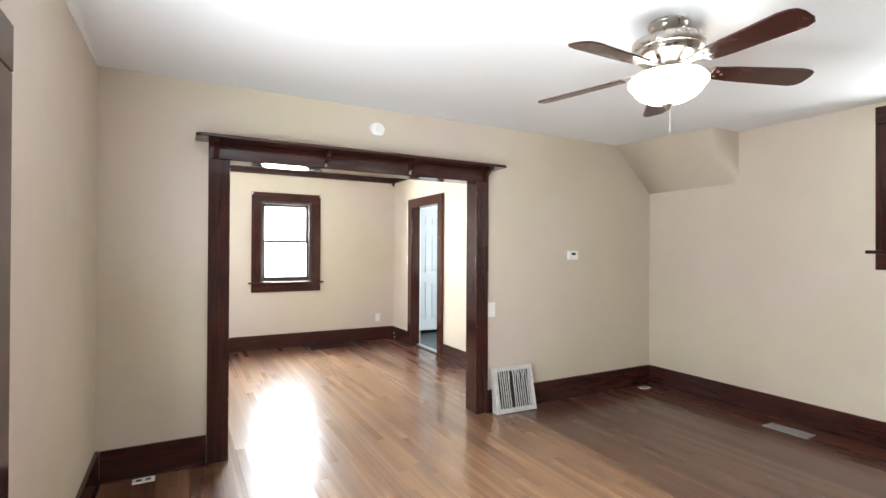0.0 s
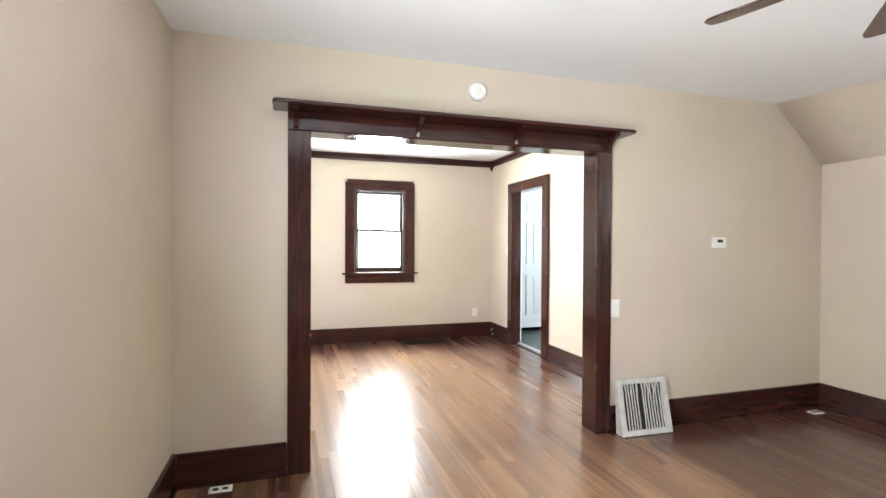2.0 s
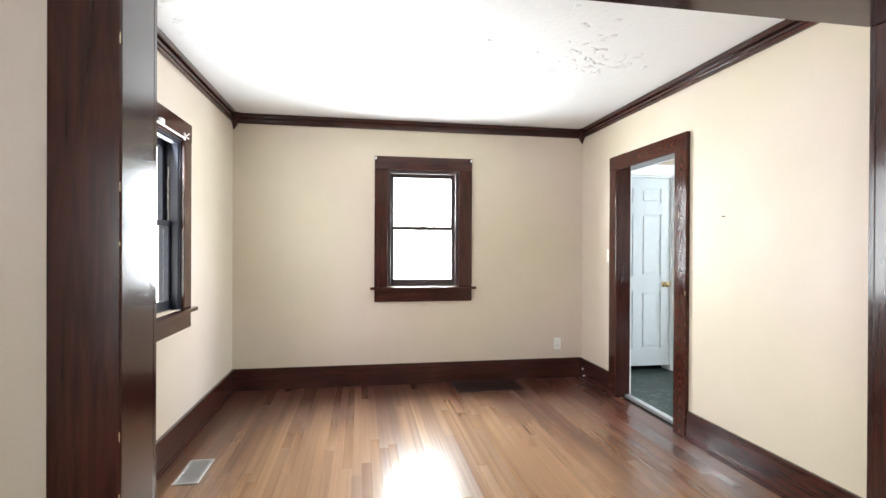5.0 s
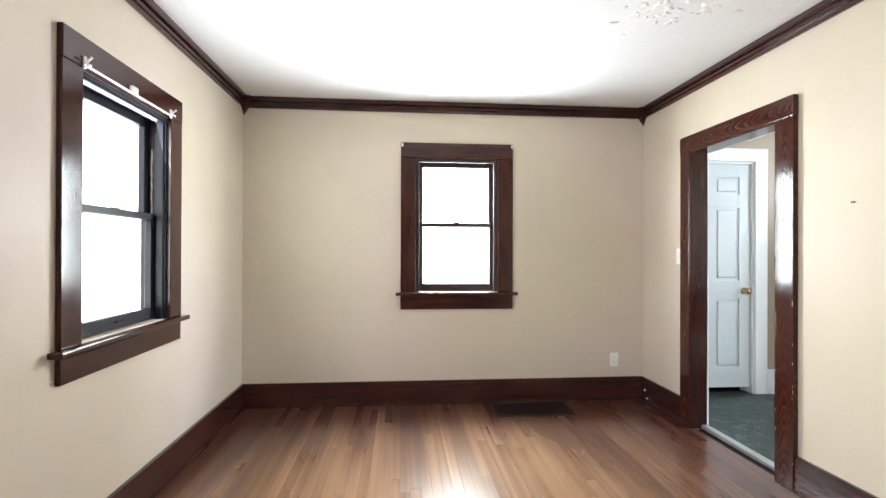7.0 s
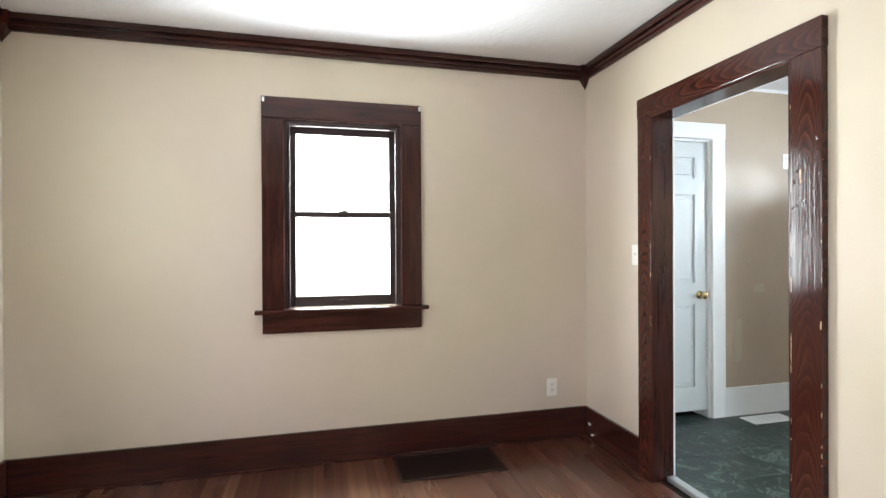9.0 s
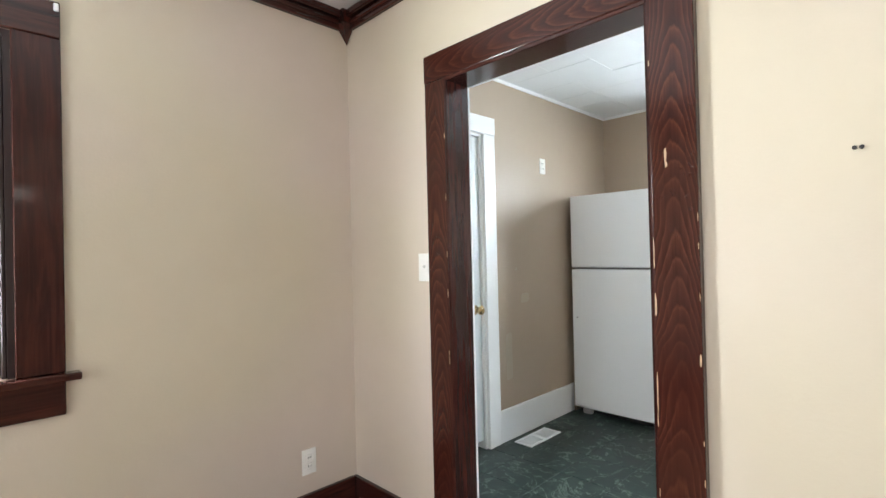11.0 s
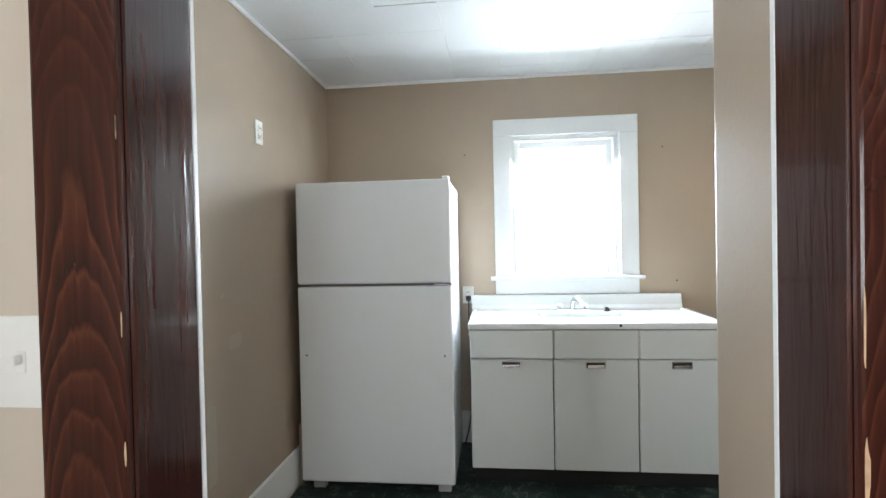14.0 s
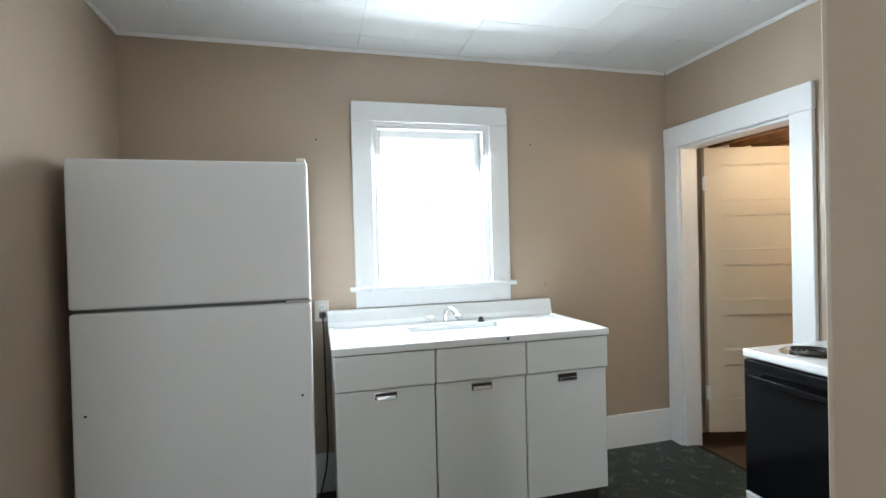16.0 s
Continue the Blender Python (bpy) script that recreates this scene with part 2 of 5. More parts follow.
WALL = paint("beige_wall_paint", (0.600, 0.522, 0.428), (0.648, 0.570, 0.466), drift=True)
KWALL = paint("tan_kitchen_paint", (0.400, 0.316, 0.236), (0.430, 0.342, 0.258), 0.4)
CEIL = paint("white_ceiling_paint", (0.86, 0.875, 0.895), (0.89, 0.905, 0.925), 0.7, 0.8, 0.1)
DCEIL = paint("stippled_white_ceiling", (0.75, 0.75, 0.75), (0.80, 0.80, 0.80), 0.7, 0.9, 0.9, 26.0)
KCEIL = paint("white_ceiling_tile", (0.74, 0.76, 0.77), (0.79, 0.81, 0.82), 0.6, 1.6, 0.1)
WOOD = {a: dark_wood(a) for a in "xyz"}
JAMBWOOD = dark_wood("z", 0.13, 0.3, True)
DOORWOOD = {a: arched_wood(a) for a in "yz"}
WHITE = paint("white_trim_paint", (0.83, 0.845, 0.85), (0.87, 0.885, 0.89), 0.35, 2.2, 0.12, 40)
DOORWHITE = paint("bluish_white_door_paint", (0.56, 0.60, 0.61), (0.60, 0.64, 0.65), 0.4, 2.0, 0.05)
CREAM = paint("cream_door_paint", (0.70, 0.64, 0.52), (0.76, 0.70, 0.58), 0.4, 2.0, 0.08)
PLATE = plain("ivory_plastic", (0.86, 0.855, 0.82), 0.35, 0, 0.03)
ENAMEL = plain("white_appliance_enamel", (0.85, 0.87, 0.89), 0.27, 0, 0.002, 3)
PORCELAIN = plain("white_porcelain_enamel", (0.82, 0.84, 0.84), 0.14, 0, 0.03, 5, 0, 0.5)
STEEL_PAINT = plain("grey_white_cabinet_enamel", (0.71, 0.73, 0.72), 0.30, 0, 0.015, 3, 0.02)
CHROME = plain("chrome", (0.75, 0.75, 0.76), 0.12, 1.0, 0.04)
NICKEL = plain("brushed_nickel", (0.44, 0.41, 0.37), 0.30, 1.0, 0.06, 30)
BRASS = plain("worn_brass", (0.62, 0.47, 0.24), 0.25, 1.0, 0.1, 40)
BLACK = plain("black_rubber", (0.012, 0.012, 0.012), 0.6)
OVEN = plain("black_oven_enamel", (0.005, 0.005, 0.006), 0.13, 0, 0.1, 6)
OVEN.node_tree.nodes["Principled BSDF"].inputs["Specular IOR Level"].default_value = 0.3
IRON = plain("dark_iron", (0.025, 0.022, 0.022), 0.45, 0.4, 0.2, 40)
# blue in this base colour stands for the sky's reflection on dark sashes
SASH = plain("black_sash_sky_sheen", (0.011, 0.012, 0.022), 0.36, 0, 0.2, 20, 0.1)
SASHWOOD = plain("dark_brown_sash_varnish", (0.026, 0.014, 0.013), 0.34, 0, 0.25, 14, 0.08)
SASH.node_tree.nodes["Principled BSDF"].inputs["Specular IOR Level"].default_value = 0.25
FANWOOD = plain("cherry_fan_blade", (0.042, 0.0095, 0.0065), 0.24, 0, 0.2, 9, 0, 0.3)
REGISTER = plain("brown_painted_steel", (0.022, 0.011, 0.009), 0.4, 0.2, 0.15, 30)
CHIP = plain("bare_pale_wood", (0.55, 0.36, 0.22), 0.6, 0, 0.2, 60)
CORD = plain("frayed_cotton_cord", (0.42, 0.38, 0.35), 0.8, 0, 0.5, 45)
GRILLE = plain("worn_white_grille_paint", (0.60, 0.585, 0.56), 0.45, 0, 0.12, 25, 0.05)
TAPE = plain("white_plastic_clip", (0.82, 0.82, 0.82), 0.4)
RAWWOOD = plain("raw_orange_pine", (0.42, 0.24, 0.11), 0.6, 0, 0.3, 7, 0.2)
ALU = plain("aluminium_strip", (0.62, 0.63, 0.64), 0.35, 0.8, 0.08, 40)
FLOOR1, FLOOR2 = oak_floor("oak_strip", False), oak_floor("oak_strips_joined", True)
VINYL = vinyl_tile()
SUBFLOOR = plain("dark_subfloor", (0.02, 0.012, 0.008), 0.8)
GLASS = glass()
BACKDROP = glowing("white_overcast", (0.95, 0.98, 1.0), 5.0)
BOWL = glowing("lit_frosted_glass", (1.0, 0.95, 0.87), 7.2)


# ---- mesh helpers ----
def mesh_object(name, bm, mat, parent=None, smooth=False):
    bmesh.ops.recalc_face_normals(bm, faces=bm.faces)
    me = bpy.data.meshes.new(name)
    bm.to_mesh(me)
    bm.free()
    me.materials.append(mat)
    if smooth:
        for p in me.polygons:
            p.use_smooth = True
    ob = new(name, me)
    if parent is not None:
        ob.parent = parent
        ob.matrix_parent_inverse = Matrix.Translation(-parent.location)
    return ob


def add_box(bm, x0, x1, y0, y1, z0, z1, bevel=0.0, turn=None, segments=1):
    made = bmesh.ops.create_cube(bm, size=1.0)["verts"]
    bmesh.ops.scale(bm, vec=(abs(x1 - x0), abs(y1 - y0), abs(z1 - z0)), verts=made)
    if bevel:
        edges = list({e for v in made for e in v.link_edges})
        made = bmesh.ops.bevel(bm, geom=edges, offset=bevel, segments=segments, affect="EDGES", profile=0.6)["verts"]
    if turn is not None:
        bmesh.ops.transform(bm, matrix=turn, verts=made)
    bmesh.ops.translate(bm, vec=((x0 + x1) / 2, (y0 + y1) / 2, (z0 + z1) / 2), verts=made)
    return made


def add_lathe(bm, profile, centre, seg=32, axis="z"):
    rings = []
    for r, h in profile:
        ring = []
        for i in range(seg):
            a = 2 * math.pi * i / seg
            p = (r * math.cos(a), r * math.sin(a), h)
            p = {"z": p, "x": (p[2], p[0], p[1]), "y": (p[0], p[2], p[1])}[axis]
            ring.append(bm.verts.new(Vector(p) + Vector(centre)))
        rings.append(ring)
    for a, b in zip(rings, rings[1:]):
        for i in range(seg):
            bm.faces.new((a[i], a[(i + 1) % seg], b[(i + 1) % seg], b[i]))
    bm.faces.new(rings[0][::-1]), bm.faces.new(rings[-1])


def add_prism(bm, outline, depth_axis, d0, d1):
    """A flat outline (two coordinates) drawn out along the third axis."""
    def place(a, b, d):
        return {"x": (d, a, b), "y": (a, d, b), "z": (a, b, d)}[depth_axis]
    lo = [bm.verts.new(place(a, b, d0)) for a, b in outline]
    hi = [bm.verts.new(place(a, b, d1)) for a, b in outline]
    n = len(outline)
    bm.faces.new(lo), bm.faces.new(hi[::-1])
    for i in range(n):
        bm.faces.new((lo[i], lo[(i + 1) % n], hi[(i + 1) % n], hi[i]))


def box_part(name, mat, parent, *boxes, bevel=0.0, segments=1):
    bm = bmesh.new()
    for b in boxes:
        add_box(bm, *b, bevel=bevel, segments=segments)
    return mesh_object(name, bm, mat, parent)


def thing(name, place, label, category, group="", kind=""):
    e = new(name)
    e.location = place
    e.empty_display_size = 0.1
    return tagged(e, label, category, group, kind)


class Face:
    """A wall's face: u runs along it, d stands out from it into the room."""
    def __init__(self, along, at, sign):
        self.along, self.at, self.sign = along, at, sign

    def box(self, u0, u1, d0, d1, z0, z1):
        a, b = sorted((self.at + self.sign * d0, self.at + self.sign * d1))
        return (u0, u1, a, b, z0, z1) if self.along == "x" else (a, b, u0, u1, z0, z1)

    def point(self, u, d, z):
        w = self.at + self.sign * d
        return Vector((u, w, z) if self.along == "x" else (w, u, z))


LIV_FAR, LIV_LEFT, LIV_RIGHT = Face("x", 3.822, -1), Face("y", -0.22, 1), Face("y", 4.57, -1)
DIN_FAR, DIN_LEFT, DIN_RIGHT = Face("x", 7.425, -1), Face("y", -0.205, 1), Face("y", 3.165, -1)
KIT_LEFT, KIT_BACK, KIT_RIGHT = Face("x", 7.408, -1), Face("y", 5.862, -1), Face("x", 4.20, 1)
TOP = 2.62


def build_wall(name, face, thick, u0, u1, holes, mat, label, z0=-0.05, z1=TOP):
    """A solid wall with openings through it."""
    us = sorted({u0, u1, *[h[0] for h in holes], *[h[1] for h in holes]})
    zs = sorted({z0, z1, *[max(z0, h[2]) for h in holes], *[h[3] for h in holes]})

    def solid(i, j):
        if not (0 <= i < len(us) - 1 and 0 <= j < len(zs) - 1):
            return False
        u, z = (us[i] + us[i + 1]) / 2, (zs[j] + zs[j + 1]) / 2
        return not any(h[0] < u < h[1] and h[2] < z < h[3] for h in holes)

    bm, seen = bmesh.new(), {}

    def vert(i, j, d):
        if (i, j, d) not in seen:
            seen[i, j, d] = bm.verts.new(face.point(us[i], -d * thick, zs[j]))
        return seen[i, j, d]

    for i in range(len(us) - 1):
        for j in range(len(zs) - 1):
            if not solid(i, j):
                continue
            for d in (0, 1):
                bm.faces.new([vert(i, j, d), vert(i + 1, j, d), vert(i + 1, j + 1, d), vert(i, j + 1, d)])
            for di, dj, a, b in ((-1, 0, (i, j), (i, j + 1)), (1, 0, (i + 1, j), (i + 1, j + 1)), (0, -1, (i, j), (i + 1, j)), (0, 1, (i, j + 1), (i + 1, j + 1))):
                if not solid(i + di, j + dj):
                    bm.faces.new([vert(*a, 0), vert(*b, 0), vert(*b, 1), vert(*a, 1)])
    return tagged(mesh_object(name, bm, mat), label, "wall", kind="structure")


# ---- the shell ----
build_wall("wall_living_left", LIV_LEFT, 0.135, -2.6, 3.90, [(1.10, 1.97, 0.60, 1.85)], WALL, "smooth beige painted plaster wall with a window")
build_wall("wall_living_far", LIV_FAR, 0.138, -0.30, 4.64, [(0.469, 2.421, -1, 1.973)], WALL, "beige painted plaster wall with a wide cased opening")
build_wall("wall_living_right", LIV_RIGHT, 0.12, -2.6, 3.93, [(1.18, 1.80, 1.40, 2.28)], WALL, "beige painted plaster wall with a high small window")
build_wall("wall_living_back", Face("x", -2.45, 1), 0.15, -0.35, 4.65, [], WALL, "plain beige painted wall")
build_wall("wall_dining_left", DIN_LEFT, 0.135, 3.92, 7.55, [(5.42, 6.155, 0.90, 1.99)], WALL, "beige painted plaster wall with a sash window")
build_wall("wall_dining_far", DIN_FAR, 0.135, -0.35, 3.25, [(1.19, 1.88, 0.93, 2.045)], WALL, "beige painted plaster wall with a sash window")
build_wall("wall_dining_right", DIN_RIGHT, 0.06, 3.92, 7.50, [(5.894, 6.726, -1, 2.005)], WALL, "beige painted plaster wall with a doorway to the kitchen")
build_wall("wall_kitchen_door_side", Face("y", 3.285, 1), 0.0595, 4.1, 7.48, [(5.894, 6.726, -1, 2.005)], KWALL, "tan painted wall around the kitchen doorway")
build_wall("wall_kitchen_left", KIT_LEFT, 0.15, 3.24, 6.0, [(3.388, 4.1685, -1, 2.063)], KWALL, "tan painted kitchen wall with a white door")
build_wall("wall_kitchen_back", KIT_BACK, 0.2, 4.15, 7.50, [(5.461, 6.156, 1.137, 2.065)], KWALL, "tan painted kitchen wall with a window over the sink")
build_wall("wall_kitchen_right", KIT_RIGHT, 0.12, 3.24, 6.0, [(4.98, 5.748, -1, 1.955)], KWALL, "tan painted kitchen wall with the basement doorway")

bm = bmesh.new()
add_box(bm, 3.27, 3.599, 4.18, 5.848, -0.04, TOP, bevel=0.012, segments=3)
tagged(mesh_object("wall_kitchen_chase", bm, KWALL), "tan painted boxed-out chimney chase beside the doorway", "wall", kind="structure")

# plaster bulkhead under the stairs: a sloping soffit in the corner, its free end rounded off
bm = bmesh.new()
steps_b, grid = 10, []
for y in (2.895, 2.897, 2.902, 2.912, 2.928, 2.95, 2.98, 3.02, 3.07, 3.15, 3.4, 3.84):
    top_x, ring = 4.22 - 0.19 * (y - 2.895) / 0.945, []
    for j in range(steps_b + 1):
        q = j / steps_b
        u = min(1.0, (y - 2.895) / (0.03 + 0.20 * q))
        flat = top_x + (4.572 - top_x) * q
        ring.append(bm.verts.new((4.572 - (4.572 - flat) * math.sqrt(1 - (1 - u) ** 2), y, 2.452 - 0.47 * q)))
    grid.append(ring)
for p, q in zip(grid, grid[1:]):
    for j in range(steps_b):
        bm.faces.new((p[j], p[j + 1], q[j + 1], q[j]))
for ring in grid[-1:]:
    bm.faces.new(ring + [bm.verts.new((4.60, 3.84, z)) for z in (ring[-1].co.z, 2.452)])
tagged(mesh_object("wall_stair_bulkhead", bm, WALL, smooth=True), "beige plaster wedge under the staircase below the ceiling", "bulkhead", kind="structure")

# loose plaster lip where the living-room ceiling meets the window wall
rl = random.Random(17)
bm = bmesh.new()
ring_a = []
y = 1.0
while y < 3.80:
    drop = max(0.004, 0.040 * min(1.0, (3.80 - y) / 0.9) * rl.uniform(0.7, 1.15))
    out = max(0.006, 0.034 * min(1.0, (3.80 - y) / 0.9) * rl.uniform(0.65, 1.2))
    ring_a.append([bm.verts.new(p) for p in ((-0.222, y, 2.439 - drop), (-0.216, y, 2.439 - drop), (-0.22 + out * 0.7, y, 2.436 - drop * 0.35), (-0.22 + out, y, 2.4385), (-0.222, y, 2.4395))])
    y += rl.uniform(0.05, 0.11)
for p, q in zip(ring_a, ring_a[1:]):
    for i in range(5):
        bm.faces.new((p[i], p[(i + 1) % 5], q[(i + 1) % 5], q[i]))
bm.faces.new(ring_a[0]), bm.faces.new(ring_a[-1][::-1])
tagged(mesh_object("trim_plaster_lip", bm, CEIL), "loose cracked white plaster lip along the ceiling edge", "trim", kind="structure")


def ceiling_slab(name, x0, x1, y0, y1, z, mat, label, lumps=()):
    """A slab; lumps are (x, y, spread, count) patches of blistered plaster on its underside."""
    bm = bmesh.new()
    add_box(bm, x0, x1, y0, y1, z, z + 0.12)
    rp = random.Random(31)
    for cx, cy, spread, count in lumps:
        for k in range(count):
            px, py = cx + rp.gauss(0, spread), cy + rp.gauss(0, spread)
            r, h, n = rp.uniform(0.008, 0.035), rp.uniform(0.003, 0.008), 9
            rings = []
            wob = [rp.uniform(0.55, 1.25) for _ in range(n)]
            for f, d in ((1.0, -0.001), (0.8, h * 0.7), (0.4, h)):
                rings.append([bm.verts.new((px + r * f * wob[i] * math.cos(6.2832 * i / n), py + r * f * wob[i] * math.sin(6.2832 * i / n), z - d)) for i in range(n)])
            for p, q in zip(rings, rings[1:]):
                for i in range(n):
                    bm.faces.new((p[i], p[(i + 1) % n], q[(i + 1) % n], q[i]))
            bm.faces.new(rings[-1])
    return tagged(mesh_object(name, bm, mat), label, "ceiling", kind="structure")


ceiling_slab("ceiling_living", -0.30, 4.65, -2.5, 3.87, 2.44, CEIL, "smooth white painted plaster ceiling")
ceiling_slab("ceiling_dining", -0.30, 3.19, 3.93, 7.50, 2.505, DCEIL, "white stippled plaster ceiling with patched bumps", [(2.38, 5.78, 0.10, 34), (2.62, 5.7, 0.07, 16), (2.2, 5.5, 0.16, 22), (-0.02, 5.55, 0.08, 12)])

# kitchen ceiling: square fibre tiles in one mesh under a slab
bm = bmesh.new()
add_box(bm, 3.26, 5.95, 4.18, 7.48, 2.480, 2.58)
rng = random.Random(4)
tile = 0.29
for i in range(10):
    for j in range(12):
        x, y = 3.07 + i * tile, 4.195 + j * tile
        drop = 0.007 if (i, j) == (6, 6) else rng.choice((0, 0, 0.0012, 0.0025))
        add_box(bm, max(x, 3.27) + 0.0005, min(x + tile, 5.90) - 0.0005, y + 0.0005, min(y + tile, 7.47) - 0.0005, 2.470 - drop, 2.4795, bevel=0.001)
tagged(mesh_object("ceiling_kitchen", bm, KCEIL), "white square fibre ceiling tiles with fine uneven seams", "ceiling", kind="structure")

bm = bmesh.new()
add_box(bm, -0.35, 4.65, -2.5, 7.5, -0.12, -0.014)
floor = tagged(mesh_object("floor", bm, SUBFLOOR), "narrow varnished oak strip floor with worn pale patches", "floor", kind="structure")
bm = bmesh.new()
add_box(bm, 3.232, 6.0, 4.10, 7.5, -0.11, 0.019)
kfloor = tagged(mesh_object("floor_kitchen", bm, SUBFLOOR), "dark green marbled vinyl tile floor", "floor", kind="structure")


# ---- trim ----
def run_trim(name, face, spans, d, z0, z1, mat, label, category="baseboard", cap=0.0):
    for u0, u1 in spans:
        bm = bmesh.new()
        add_box(bm, *face.box(u0, u1, 0.0, d, z0, z1), bevel=0.004, segments=2)
        if cap:
            add_box(bm, *face.box(u0, u1, 0.0, d + 0.012, z0, z0 + 0.018), bevel=0.005, segments=2)
        tagged(mesh_object(name, bm, mat), label, category, kind="structure")


BB = "dark stained tall wooden baseboard with chipped varnish"
run_trim("baseboard", LIV_FAR, [(-0.195, 0.362), (2.515, 4.545)], 0.022, 0.0, 0.186, WOOD["x"], BB, cap=1)
run_trim("baseboard", LIV_LEFT, [(-2.4, 3.822)], 0.023, 0.0, 0.188, WOOD["y"], BB, cap=1)
run_trim("baseboard", LIV_RIGHT, [(-2.4, 3.822)], 0.023, 0.0, 0.184, WOOD["y"], BB, cap=1)
run_trim("baseboard", DIN_FAR, [(-0.18, 3.142)], 0.022, 0.0, 0.196, WOOD["x"], BB, cap=1)
run_trim("baseboard", DIN_LEFT, [(3.96, 7.425)], 0.024, 0.0, 0.197, WOOD["y"], BB, cap=1)
run_trim("baseboard", DIN_RIGHT, [(3.96, 5.786), (6.826, 7.425)], 0.022, 0.0, 0.194, WOOD["y"], BB, cap=1)
WB = "white painted wooden baseboard with scuffed edges"
run_trim("baseboard", KIT_LEFT, [(4.284, 5.845)], 0.02, 0.0, 0.235, WHITE, WB)
run_trim("baseboard", KIT_BACK, [(4.226, 7.388)], 0.018, 0.0, 0.235, WHITE, WB)
run_trim("baseboard", KIT_RIGHT, [(3.61, 4.864)], 0.018, 0.0, 0.235, WHITE, WB)
run_trim("trim", KIT_LEFT, [(3.30, 5.862)], 0.012, 2.446, 2.4685, WHITE, "thin white painted strip below the kitchen ceiling", "trim")
run_trim("trim", KIT_BACK, [(4.213, 7.394)], 0.012, 2.4465, 2.4682, WHITE, "thin white painted strip below the kitchen ceiling", "trim")
run_trim("trim", KIT_RIGHT, [(3.60, 5.848)], 0.012, 2.446, 2.4685, WHITE, "thin white painted strip below the kitchen ceiling", "trim")


def crown(face, u0, u1, mat):
    bm = bmesh.new()
    add_box(bm, *face.box(u0, u1, 0.0, 0.022, 2.418, 2.504), bevel=0.003)
    add_box(bm, *face.box(u0, u1, 0.0, 0.034, 2.440, 2.462), bevel=0.006, segments=2)
    add_box(bm, *face.box(u0, u1, 0.0, 0.052, 2.468, 2.5045), bevel=0.008, segments=2)
    tagged(mesh_object("crown_moulding", bm, mat), "dark stained stepped wooden crown moulding under the ceiling", "moulding", kind="structure")


crown(DIN_FAR, -0.15, 3.11, WOOD["x"])
crown(DIN_LEFT, 3.965, 7.37, WOOD["y"])
crown(DIN_RIGHT, 3.965, 7.37, WOOD["y"])
crown(Face("x", 3.96, 1), -0.20, 3.16, WOOD["x"])


def corner_block(x, y, sx, sy):
    """A square block with a pyramid drop where two crown runs meet."""
    bm = bmesh.new()
    s = 0.072
    a = bmesh.ops.create_cube(bm, size=1.0)["verts"]
    bmesh.ops.scale(bm, vec=(s, s, 0.062), verts=a)
    bmesh.ops.translate(bm, vec=(x + sx * s / 2, y + sy * s / 2, 2.4725), verts=a)
    q = [bm.verts.new((x + sx * p, y + sy * r, 2.4415)) for p, r in ((0, 0), (s * 0.9, 0), (s * 0.9, s * 0.9), (0, s * 0.9))]
    tip = bm.verts.new((x + sx * 0.008, y + sy * 0.008, 2.355))
    bm.faces.new(q)
    for i in range(4):
        bm.faces.new((q[i], q[(i + 1) % 4], tip))
    tagged(mesh_object("crown_corner_block", bm, WOOD["z"]), "dark stained pointed wooden corner block under the ceiling", "moulding", kind="structure")


for cx, cy, sx, sy in ((-0.205, 7.425, 1, -1), (3.165, 7.425, -1, -1), (-0.205, 3.96, 1, 1), (3.165, 3.96, -1, 1)):
    corner_block(cx, cy, sx, sy)


